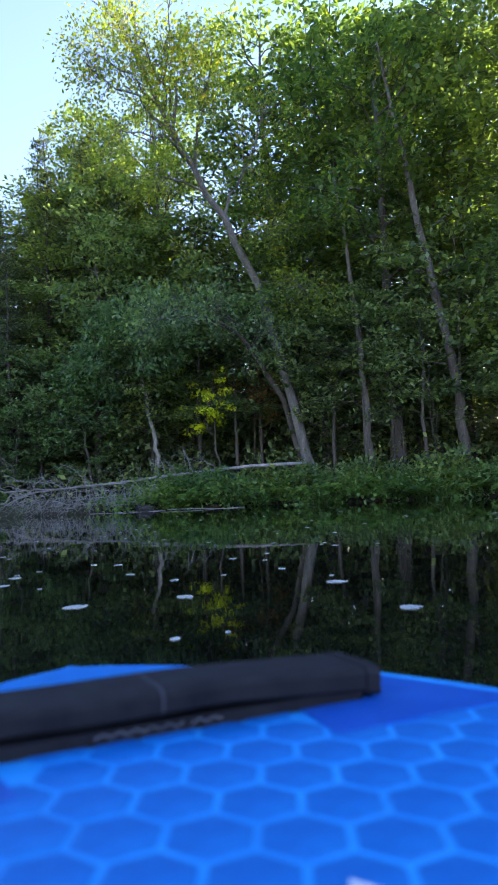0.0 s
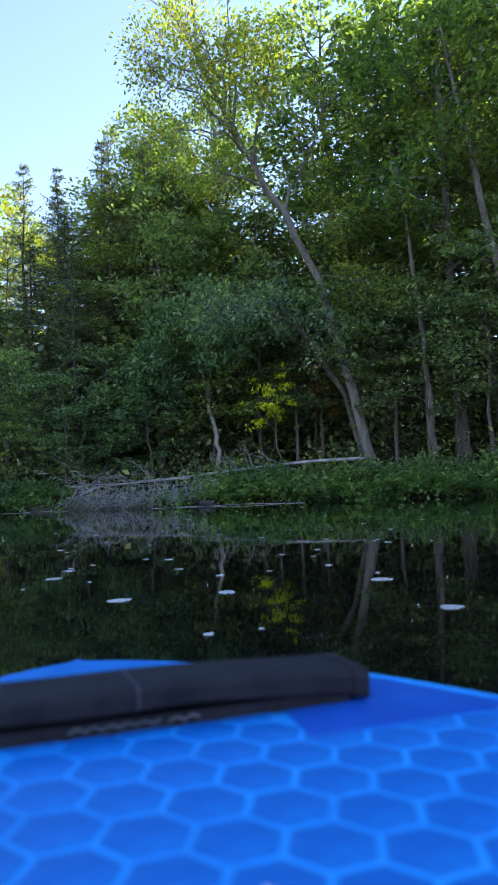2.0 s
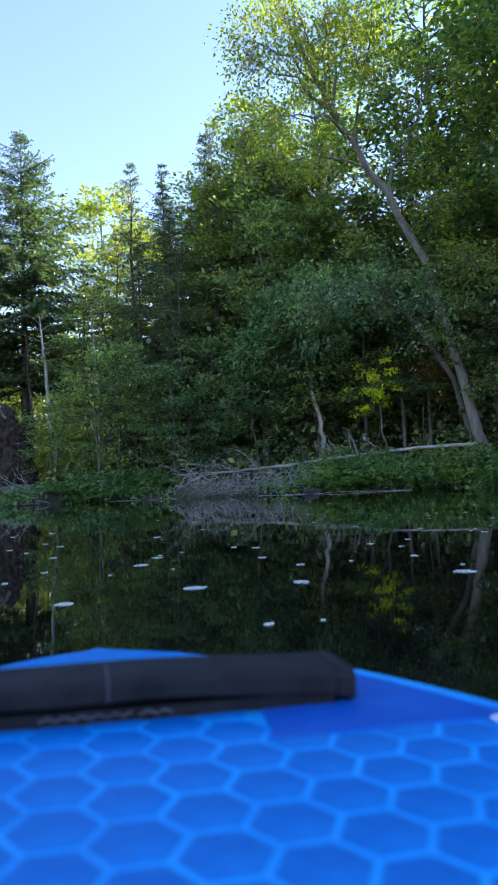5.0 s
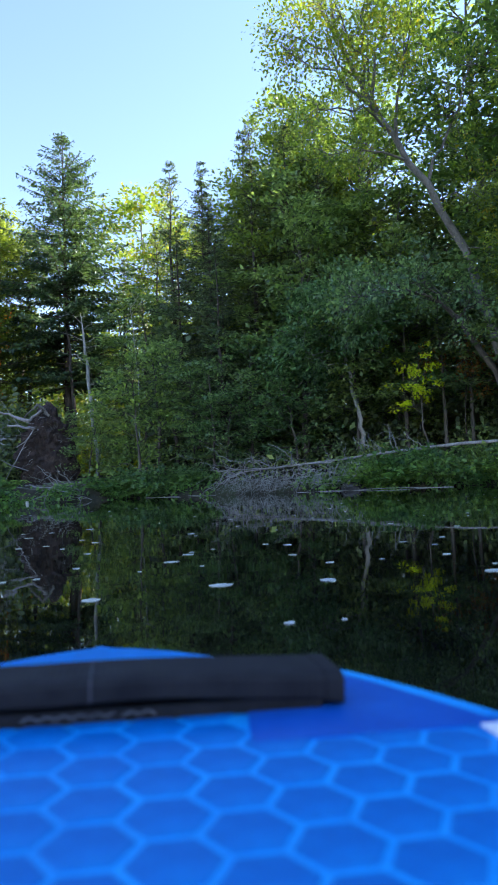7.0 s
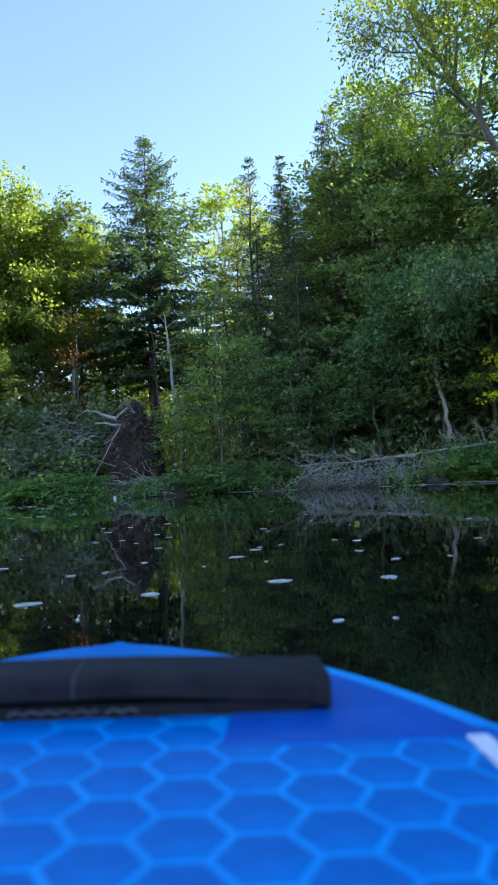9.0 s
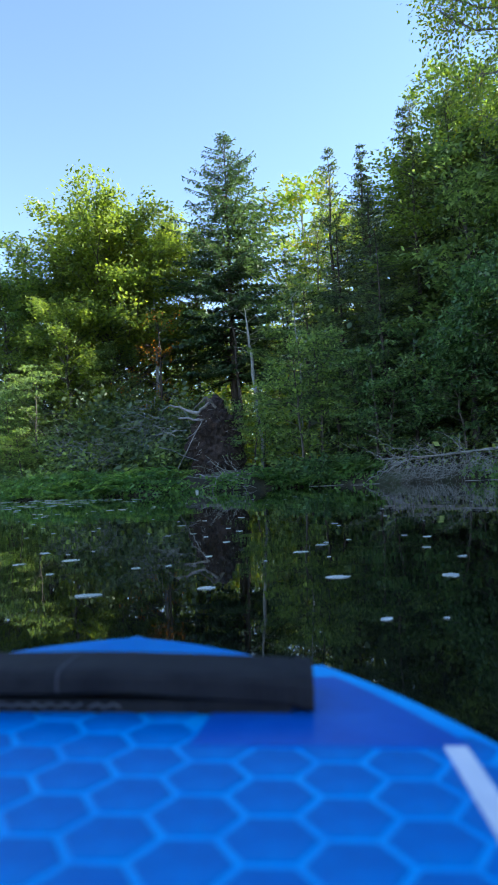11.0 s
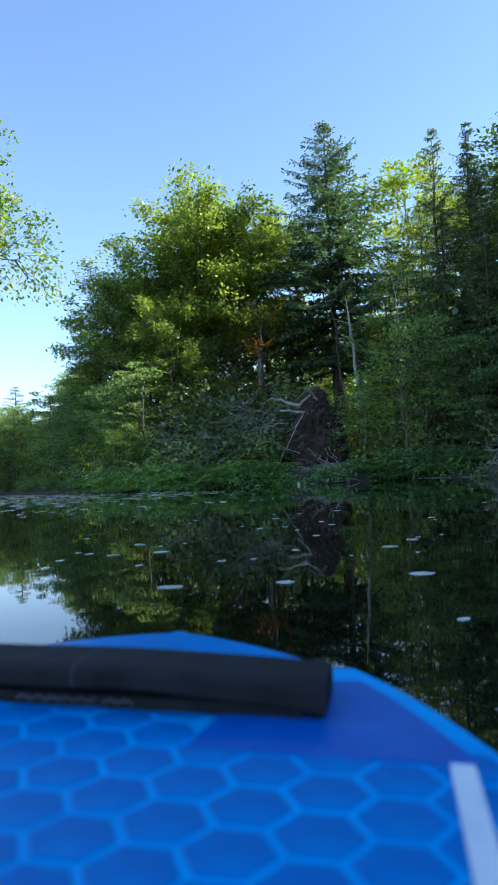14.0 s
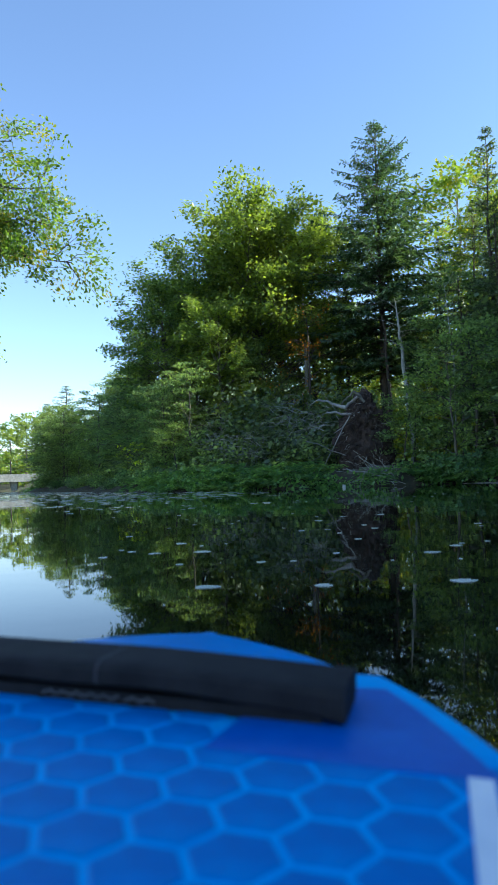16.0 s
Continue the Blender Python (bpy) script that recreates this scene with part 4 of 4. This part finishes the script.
def bare_trunk(name, pts, mat, label, twigs, seed, spread=0.8):
    rng = np.random.default_rng(seed)
    p = np.array(pts, float)
    base = p[0, :3].copy()
    p[:, :3] -= base
    ob = new(name)
    ob.location = base
    fine = np.concatenate([np.linspace(p[i], p[i + 1], 5, endpoint=i == len(p) - 2) for i in range(len(p) - 1)])
    fine[1:, :2] += rng.normal(0, 0.02, (len(fine) - 1, 2))
    sticks("trunk", [fine], mat, ob, sides=8)
    for _ in range(twigs):
        w = rng.uniform(0.35, 1.0)
        s = np.array([np.interp(w, np.linspace(0, 1, len(fine)), fine[:, c]) for c in range(3)])
        e = s + np.array([rng.normal(0, spread), rng.normal(0, spread), rng.uniform(0.1, 0.9)]) * 0.8
        limb = wobble(rng, s, e, 0.015, 0.003, 5, 0.1)
        m = limb[2, :3]
        sticks("branch", [limb, wobble(rng, m, m + rng.normal(0, 0.25, 3), 0.006, 0.002, 4, 0.1)], mat, ob)
    return tagged(ob, label, "dead tree")


bare_trunk("birch_trunk", [(-15.44, 24.34, 0.4, 0.08), (-15.59, 24.54, 1.6, 0.075), (-16.34, 25.24, 5.0, 0.06), (-16.69, 25.54, 6.4, 0.035), (-16.84, 25.64, 7.2, 0.012)], BARK_PALE, "thin white birch trunk leaning, bare of leaves", 16, 121)
bare_trunk("birch_trunk", [(-22, 25.99, 0.7, 0.10), (-22.2, 26.29, 5.2, 0.08), (-22.3, 26.39, 9.0, 0.03)], BARK_PALE, "pale straight trunk with few dead twigs", 12, 122)
bare_trunk("snag", [(-23.11, 29.71, 0.8, 0.19), (-23.06, 29.71, 5.0, 0.17), (-23.01, 29.76, 8.4, 0.14)], BARK_DARK, "dark broken-off trunk standing against the light", 4, 123, 0.4)
bare_trunk("snag", [(-22.76, 21.61, 0.4, 0.14), (-22.81, 21.71, 1.2, 0.12), (-22.91, 21.81, 2.7, 0.10)], BARK_PALE, "grey stub of a dead trunk at the bank", 6, 124)
bare_trunk("dead_sapling", [(-12.98, 23.08, 0.6, 0.03), (-12.88, 23.08, 4.0, 0.02), (-13.08, 22.98, 6.4, 0.008)], DEAD_TWIG, "thin dead grey sapling among the hemlocks", 14, 125, 0.45)
bare_trunk("tree_trunk", [(0.44, 20.95, 0.2, 0.085), (0.42, 20.95, 2.6, 0.075), (0.22, 21.11, 6.0, 0.05), (-0.08, 21.21, 9.0, 0.015)], BARK, "grey tree trunk rising from the shrubs", 8, 126)
bare_trunk("tree_trunk", [(2.9, 20.78, 0.2, 0.14), (2.65, 20.58, 3.0, 0.12), (1.8, 20.48, 8.0, 0.08), (1.2, 20.48, 12.0, 0.02)], BARK, "leaning grey tree trunk at the bank", 8, 127)
for i, (x, y, h) in enumerate([(-20.24, 29.14, 8.0), (-18.07, 26.67, 7.0), (-20.87, 30.67, 9.0), (-24.93, 27.52, 8.0), (-17.63, 30.03, 8.0), (-10.91, 23.21, 3.4), (-11.56, 22.86, 3.0)]):
    bare_trunk("tree_trunk", [(x, y, ground_z(x, y) - 0.1, 0.09), (x + 0.1, y, h * 0.5, 0.075), (x - 0.15, y, h, 0.03)], BARK_DARK, "thin dark trunk inside the wood", 6, 130 + i, 0.5)


# ---------------------------------------------------------------- the bridge far down the channel
def bridge():
    ob = new("bridge")
    ob.matrix_basis = pose(-70.6, 38.6, 0, 0, 0, -26)

    def block(name, x0, x1, y0, y1, z0, z1, label=""):
        bm = bmesh.new()
        bmesh.ops.create_cube(bm, size=1)
        for v in bm.verts:
            v.co = Vector(((x0 + x1) / 2 + v.co.x * (x1 - x0), (y0 + y1) / 2 + v.co.y * (y1 - y0), (z0 + z1) / 2 + v.co.z * (z1 - z0)))
        bmesh.ops.bevel(bm, geom=list(bm.edges), offset=0.04, segments=1)
        part(name, bm, CONCRETE, ob, label)

    # spans across the channel, which runs along the local x
    block("deck", -1.8, 1.8, -15, 15, 0.95, 1.3)
    block("parapet", 1.55, 1.75, -15, 15, 1.3, 1.75)
    block("parapet", -1.75, -1.55, -15, 15, 1.3, 1.75)
    for y in (-12, -4, 4, 12):
        block("pier", -1.2, 1.2, y - 0.3, y + 0.3, -1.2, 0.95)
    tagged(ob, "low grey concrete road bridge across the channel", "bridge")


bridge()
far_spots = [(-76, 44, 0, 0.7), (-80, 38, 90, 0.65), (-84, 46, 180, 0.78), (-72, 47, 40, 0.6), (-88, 40, 250, 0.78), (-66, 42.5, 120, 0.54), (-58, 38.5, 20, 0.52), (-52, 34.8, 200, 0.48), (-78, 33, 10, 0.52), (-70, 29, 70, 0.52), (-95, 47, 70, 0.86), (-92, 52, 30, 0.78), (-97, 58, 80, 0.78), (-103, 52, 10, 0.86), (-106, 64, 150, 0.95), (-92, 63, 220, 0.78), (-101, 45, 300, 0.78), (-112, 56, 50, 0.95), (-98, 66, 120, 0.86), (-86, 57, 200, 0.7)]
tagged(distant, "sunlit yellow-green tree far down the channel")
plant(distant, far_spots, "trees far down the channel")
# the last, behind the wooded bank, is added to block sun from the crowns
for s in [(-46, 19.0, 0, 0.5), (-38, 13.5, 90, 0.5), (-30, 8.5, 200, 0.5), (-54, 22.5, 30, 0.5), (-24, 4.5, 70, 0.5), (-14, -2.5, 150, 0.5), (-12, -12, 10, 0.5), (4, -20, 70, 0.6), (14, -19, 200, 0.6), (-4, -20, 300, 0.6), (29, -4, 30, 0.6), (31, 5, 200, 0.6), (25, 13, 90, 0.7), (17, 15.8, 10, 0.9), (1, 30, 140, 1.2)]:
    c = copy_thing(distant, stand(*s))
    c.matrix_basis = stand(*s)
    tagged(c, "leafy tree added round the pond", group="trees on the near bank")


# ---------------------------------------------------------------- floating leaves on the water
def pad_material():
    m, n, l, b = material("floating_leaf_with_sky_sheen", 0.24)
    t = noise_node(n, l, 30, 4)
    info = n.new("ShaderNodeObjectInfo")
    # whitened base colour paints in the sky's glint on the leaves
    r = ramp_node(n, l, t.outputs["Fac"], [(0.3, (0.46, 0.5, 0.46)), (0.7, (0.68, 0.7, 0.66))])
    e = ramp_node(n, l, info.outputs["Random"], [(0.0, (0.75, 0.8, 0.7)), (1.0, (1.1, 1.1, 1.1))])
    l.new(mix_node(n, l, 1.0, r.outputs["Color"], e.outputs["Color"], "MULTIPLY"), b.inputs["Base Color"])
    bump_node(n, l, t.outputs["Fac"], b, 0.3, 0.002)
    return m


PAD = pad_material()


def pad_shape(seed, size, points=14):
    """A thin lobed leaf with a notch and a slightly raised rim, of that width."""
    rng = np.random.default_rng(seed)
    k = points
    a = np.linspace(0, 2 * np.pi, k, endpoint=False)
    r = 0.5 * (1 + 0.13 * np.sin(2 * a + rng.uniform(0, 6)) + 0.09 * np.sin(3 * a + rng.uniform(0, 6)) + 0.05 * np.sin(7 * a + rng.uniform(0, 6)))
    r[0] *= 0.45
    V = [(0, 0, 0.0014)]
    for rr, z in ((0.6, 0.0014), (1.0, 0.0020), (1.0, 0.0004)):
        V += [(size * rr * q * np.cos(t), size * 0.75 * rr * q * np.sin(t), z) for q, t in zip(r, a)]
    F = [[0, 1 + j, 1 + (j + 1) % k] for j in range(k)]
    for ring in (0, 1):
        o = 1 + ring * k
        F += [[o + j, o + k + j, o + k + (j + 1) % k, o + (j + 1) % k] for j in range(k)]
    return V, F


PADS = [(-1.51, 5.11, 0.1), (-1.12, 2.84, 0.04), (-1.95, 4.9, 0.09), (-2.72, 4.32, 0.1), (-2.48, 4.52, 0.08), (-2.23, 4.79, 0.1), (-2.26, 5.55, 0.06),
        (-2.72, 5.58, 0.08), (-1.88, 4.32, 0.04), (-3.85, 5.09, 0.09), (-3.65, 4.56, 0.06), (-3.58, 6.2, 0.06), (-3.25, 5.64, 0.06), (-2.65, 5.06, 0.02),
        (-3.59, 4.77, 0.06), (-0.11, 1.63, 0.03), (-1.37, 4.59, 0.09), (0.3, 2.62, 0.05), (0.45, 1.96, 0.05), (-0.26, 2.31, 0.08), (-0.83, 2.6, 0.04),
        (-2.05, 5.31, 0.06), (-1.78, 4.37, 0.02), (-2.67, 5.33, 0.09), (-3.47, 4.91, 0.1), (-3.74, 4.75, 0.06), (-4.48, 7.02, 0.06), (-4.33, 6.59, 0.08),
        (-4.37, 7.33, 0.09)]
pad_meshes = []
for i in range(6):
    me = mesh_of("floating_leaf", *pad_shape(140 + i, 1.0))
    me.materials.append(PAD)
    pad_meshes.append(me)

BOARD_AT = (-1.872, 3.629, 31.5)      # the tip of the nose, and the heading


def on_board(x, y):
    a = radians(BOARD_AT[2])
    dx, dy = x - BOARD_AT[0], y - BOARD_AT[1]
    ahead, side = -math.sin(a) * dx + math.cos(a) * dy, math.cos(a) * dx + math.sin(a) * dy
    return -4.3 < ahead < 0.1 and abs(side) < 0.55


rng_pad = np.random.default_rng(150)
spots = [(x, y, w * 0.8) for x, y, w in PADS]
while len(spots) < 300:
    if len(spots) < 150:
        az, far, w = radians(rng_pad.uniform(-14, 66)), 1.6 + 10 * rng_pad.uniform(0, 1) ** 1.4, rng_pad.uniform(0.018, 0.05)
        x, y = BOARD_AT[0] - far * math.sin(az), BOARD_AT[1] + far * math.cos(az)
    elif len(spots) < 190:
        x, y, w = rng_pad.uniform(-11, 4), rng_pad.uniform(1.5, 18), rng_pad.uniform(0.03, 0.09)
    else:
        u = rng_pad.uniform(0, 1)
        x = -7 - 12 * u
        y, w = rng_pad.uniform(6.5 + 2 * u, 9.5 + 4.5 * u), rng_pad.uniform(0.06, 0.15)
    if shore_distance(np.array([x]), np.array([y]))[0] < -0.4:
        spots.append((x, y, w))
for i, (x, y, w) in enumerate(spots):
    if on_board(x, y):
        continue
    ob = new("floating_leaf", pad_meshes[i % 6])
    ob.matrix_basis = pose(x, y, 0.0, 0, 0, rng_pad.uniform(0, 360)) @ Matrix.Diagonal((w * 0.85, w * 0.85, 1.0, 1))
    tagged(ob, "leaf floating flat on the dark water, sky sheen put into its pale colour", "floating leaf", "leaves floating on the pond")


def far_pads():
    rng = np.random.default_rng(160)
    V, F = [], []
    count = 0
    while count < 1300:
        u = rng.uniform(0, 1) ** 0.8
        x = -10 - 44 * u
        y = rng.uniform(7.5 + 15 * u, 13 + 20 * u)
        if shore_distance(np.array([x]), np.array([y]))[0] > -0.5:
            continue
        v, f = pad_shape(170 + count % 9, rng.uniform(0.09, 0.26), 8)
        a, o = rng.uniform(0, 6.28), len(V)
        c, s = math.cos(a), math.sin(a)
        V += [(x + c * p[0] - s * p[1], y + s * p[0] + c * p[1], p[2]) for p in v]
        F += [[o + q for q in face] for face in f]
        count += 1
    ob = mesh_part("lily_pads", V, F, PAD)
    tagged(ob, "field of small lily pads far over the pond, coloured pale for sky glints", "lily pads", kind="stuff")


far_pads()


# ---------------------------------------------------------------- the paddle board
def vinyl(name, dark, light, rough, scale=25.0):
    m, n, l, b = material(name, rough)
    t = noise_node(n, l, scale, 4)
    r = ramp_node(n, l, t.outputs["Fac"], [(0.3, dark), (0.7, light)])
    s = noise_node(n, l, 5.0, 5)
    v = ramp_node(n, l, s.outputs["Fac"], [(0.3, (0.76, 0.8, 0.86)), (0.55, (1.0, 1.0, 1.0)), (0.72, (1.3, 1.2, 1.08))])
    l.new(mix_node(n, l, 1.0, r.outputs["Color"], v.outputs["Color"], "MULTIPLY"), b.inputs["Base Color"])
    b.inputs["Specular IOR Level"].default_value = 0.18
    f = noise_node(n, l, 220.0, 2)
    bump_node(n, l, f.outputs["Fac"], b, 0.25, 0.001)
    return m


RAIL_BLUE = vinyl("light_blue_vinyl", (0.012, 0.25, 0.70), (0.025, 0.33, 0.82), 0.28)
HEX_BLUE = vinyl("deep_blue_foam_pad", (0.002, 0.135, 0.44), (0.004, 0.195, 0.56), 0.5)
LINE_BLUE = vinyl("bright_blue_foam_line", (0.012, 0.29, 0.70), (0.02, 0.37, 0.8), 0.5)
PATCH_BLUE = vinyl("plain_blue_patch", (0.008, 0.085, 0.40), (0.014, 0.12, 0.48), 0.35)
WHITE_STRIPE = vinyl("white_deck_stripe", (0.68, 0.72, 0.76), (0.8, 0.82, 0.84), 0.4)


def strap_material():
    m, n, l, b = material("black_webbing", 0.8)
    c = n.new("ShaderNodeTexCoord")
    w = n.new("ShaderNodeTexWave")
    w.inputs["Scale"].default_value, w.inputs["Distortion"].default_value = 60.0, 0.6
    l.new(c.outputs["Object"], w.inputs["Vector"])
    t = noise_node(n, l, 40, 4)
    r = ramp_node(n, l, t.outputs["Fac"], [(0.3, (0.007, 0.007, 0.009)), (0.7, (0.02, 0.02, 0.021))])
    l.new(r.outputs["Color"], b.inputs["Base Color"])
    bump_node(n, l, w.outputs["Fac"], b, 0.3, 0.001)
    b.inputs["Specular IOR Level"].default_value = 0.25
    return m


STRAP = strap_material()
DARK_THREAD = vinyl("dull_grey_thread", (0.05, 0.05, 0.055), (0.09, 0.09, 0.1), 0.8)
SEAM = vinyl("grey_thread", (0.15, 0.16, 0.18), (0.24, 0.25, 0.27), 0.8)
DECK, LENGTH = 0.115, 3.2     # deck height above the water, length of the board


def half_width(s):
    """Half the deck's width s metres behind the nose."""
    w = 0.45 * (1 - (1 - min(s / 1.1, 1.0)) ** 2.2) ** 0.48
    if s > LENGTH - 0.9:
        w *= math.sqrt(max(0.0, 1 - ((s - LENGTH + 0.9) / 0.9) ** 2.6 * 0.965))
    return w


def paddle_board():
    ob = new("paddle_board")
    ob.matrix_basis = pose(BOARD_AT[0], BOARD_AT[1], 0, 0, 2.1, BOARD_AT[2])          # origin at the nose, the board runs along its -y
    # hull: rounded rails lofted from nose to tail
    prof = [(math.cos(t), math.sin(t)) for t in np.linspace(math.pi / 2, -math.pi / 2, 9)]
    ss = np.concatenate([0.5 * np.linspace(0.04, 1, 40) ** 2, np.linspace(0.55, LENGTH - 0.9, 26), LENGTH - 0.9 + 0.9 * np.sin(np.linspace(0.1, 1.0, 18) * math.pi / 2)])
    V, F = [], []
    for s in ss:
        w = max(half_width(s), 0.004)
        r = min(0.06, w * 0.9)
        rocker = 0.02 * max(0.0, 1 - s / 0.6) ** 2
        ring = [(w - r + r * c, DECK - 0.06 + 0.06 * q) for c, q in prof]
        ring = [(x, z + rocker * (DECK - z) / 0.12) for x, z in ring]
        row = [(x, -s, z) for x, z in ring] + [(-x, -s, z) for x, z in ring[::-1]]
        V += row
    k = 2 * len(prof)
    for i in range(len(ss) - 1):
        for j in range(k):
            F.append([i * k + j, i * k + (j + 1) % k, (i + 1) * k + (j + 1) % k, (i + 1) * k + j])
    F += [list(range(k))[::-1], [(len(ss) - 1) * k + j for j in range(k)]]
    mesh_part("hull", V, F, RAIL_BLUE, ob, "light blue rounded inflatable hull", smooth=True)

    # foam deck pad: a thin sheet in the line colour, inset from the rails
    inset = 0.030
    ps = np.concatenate([np.linspace(0.13, 0.4, 24), np.linspace(0.43, LENGTH - 0.5, 36), np.linspace(LENGTH - 0.45, LENGTH - 0.07, 12)])
    V, F = [], []
    for z in (DECK + 0.0008, DECK + 0.003):
        for s in ps:
            w = half_width(s) - inset
            V += [(-w, -s, z), (w, -s, z)]
    n = 2 * len(ps)
    last = n - 2
    F.append([last, last + 1, n + last + 1, n + last])
    for i in range(len(ps) - 1):
        p = 2 * i
        F += [[n + p, n + p + 2, n + p + 3, n + p + 1], [p, n + p, n + p + 1, p + 1] if i == 0 else [p, p + 2, n + p + 2, n + p], [p + 1, n + p + 1, n + p + 3, p + 3]]
    pad = mesh_part("deck_pad", V, F, LINE_BLUE, ob, "bright blue foam deck pad")

    # hexagons: each its own low plate
    R, gap = 0.0256, 0.0027
    r = R - gap
    hv = [(r * math.cos(t), r * math.sin(t), 0.0) for t in np.arange(6) * math.pi / 3]
    tv = [((r - 0.0012) * math.cos(t), (r - 0.0012) * math.sin(t), 0.0009) for t in np.arange(6) * math.pi / 3]
    hf = [[6, 7, 8, 9, 10, 11]] + [[j, (j + 1) % 6, 6 + (j + 1) % 6, 6 + j] for j in range(6)]
    hexagon = mesh_of("hexagon", hv + tv, hf)
    hexagon.materials.append(HEX_BLUE)
    V, F, single = [], [], 0
    rows = int(LENGTH / (R * math.sqrt(3)))
    for i in range(-12, 13):
        for j in range(rows):
            x = i * 1.5 * R + 0.006
            s = 0.2125 + j * R * math.sqrt(3) + (R * math.sqrt(3) / 2 if i % 2 else 0)
            if abs(x) + R * 0.9 > min(half_width(max(s - R * 0.5, 0.01)), half_width(s + R * 0.5)) - inset or s > LENGTH - 0.15:
                continue
            if s < 0.312 and abs(x) > 0.09:
                continue
            if s < 0.95 and single < 300:
                h = new("hexagon", hexagon)
                h.parent = pad
                h.location = (x, -s, DECK + 0.003)
                single += 1
            else:
                o = len(V)
                V += [(p[0] + x, p[1] - s, p[2] + DECK + 0.003) for p in hv + tv]
                F += [[o + q for q in f] for f in hf]
    rest = mesh_part("hexagon_field", V, F, HEX_BLUE, pad)
    tagged(rest, kind="stuff")

    # stripes and arrow
    def plate(name, pts, z0, z1, mat, label=""):
        bm = bmesh.new()
        lo = [bm.verts.new((x, y, z0)) for x, y in pts]
        hi = [bm.verts.new((x, y, z1)) for x, y in pts]
        bm.faces.new(hi)
        for q in range(len(pts)):
            bm.faces.new((lo[q], lo[(q + 1) % len(pts)], hi[(q + 1) % len(pts)], hi[q]))
        bmesh.ops.recalc_face_normals(bm, faces=bm.faces)
        return part(name, bm, mat, ob, label)

    for side in (-1, 1):
        plate("stripe", [(side * 0.264, -0.324), (side * 0.278, -0.324), (side * 0.292, -1.9), (side * 0.278, -1.9)], DECK + 0.003, DECK + 0.0056, WHITE_STRIPE, "white deck stripe")
        edge = [(side * 0.105, -0.322)] + [(side * (half_width(s) - 0.050), -s) for s in np.linspace(0.322, 0.17, 9)] + [(side * 0.150, -0.178), (side * 0.120, -0.21)]
        plate("patch", edge, DECK + 0.002, DECK + 0.0044, PATCH_BLUE, "plain dull blue handle patch")
    plate("arrow", [(0.0, -0.478), (0.023, -0.522), (-0.023, -0.522)], DECK + 0.003, DECK + 0.0056, WHITE_STRIPE, "white arrow")

    # padded carry handle: a straight sleeve, its underside arched over the deck, held by webbing below
    k, half, depth = 41, 0.186, 0.066
    cross = [(-0.5, 0.18), (-0.44, 0.04), (-0.36, 0.0), (0.36, 0.0), (0.44, 0.04), (0.5, 0.18), (0.5, 0.74), (0.45, 0.93), (0.36, 1.0), (-0.36, 1.0), (-0.45, 0.93), (-0.5, 0.74)]

    def sleeve(name, u0, u1, steps, grow, mat, parent, label):
        V, F = [], []
        for i in range(steps):
            u = u0 + (u1 - u0) * i / (steps - 1)
            low = DECK + 0.005 + 0.011 * (1 - abs(u) ** 3.5) + 0.0012 * math.sin(7 * u)
            top = DECK + 0.0335 - 0.004 * u ** 6 + 0.0012 * math.sin(4.3 * u + 1)
            mid = -0.231 - 0.004 * math.sin(2.2 * u + 0.6)
            V += [(u * half, mid - c * (depth + grow), low - grow / 2 + q * (top - low + grow)) for c, q in cross]
        m = len(cross)
        for i in range(steps - 1):
            for j in range(m):
                F.append([i * m + j, i * m + (j + 1) % m, (i + 1) * m + (j + 1) % m, (i + 1) * m + j])
        F += [list(range(m))[::-1], [(steps - 1) * m + j for j in range(m)]]
        return mesh_part(name, V, F, mat, parent, label, smooth=False)

    handle = sleeve("handle", -0.93, 0.93, k, 0.0, STRAP, ob, "black padded webbing carry handle")
    for u0, u1 in ((-1.0, -0.925), (0.925, 1.0)):
        sleeve("hem", u0, u1, 4, 0.0022, STRAP, handle, "thick stitched end hem")
    sleeve("seam", -0.004, 0.004, 2, 0.0006, DARK_THREAD, handle, "pale stitched seam")
    plate("webbing", [(-0.17, -0.222), (0.17, -0.222), (0.17, -0.262), (-0.17, -0.262)], DECK + 0.003, DECK + 0.0125, STRAP, "flat black webbing under the handle")
    zig = [(-0.047 + 0.0058 * i, -0.2625, DECK + 0.0075 + 0.003 * (i % 2), 0.0007) for i in range(17)]
    v, f = tubes([zig[:7], zig[6:12], zig[12:]], 5)
    mesh_part("stitching", v, f, SEAM, ob, "white zigzag stitching on the webbing")
    tagged(ob, "blue inflatable paddle board with hexagon deck pad, afloat on the pond", "paddle board")


paddle_board()
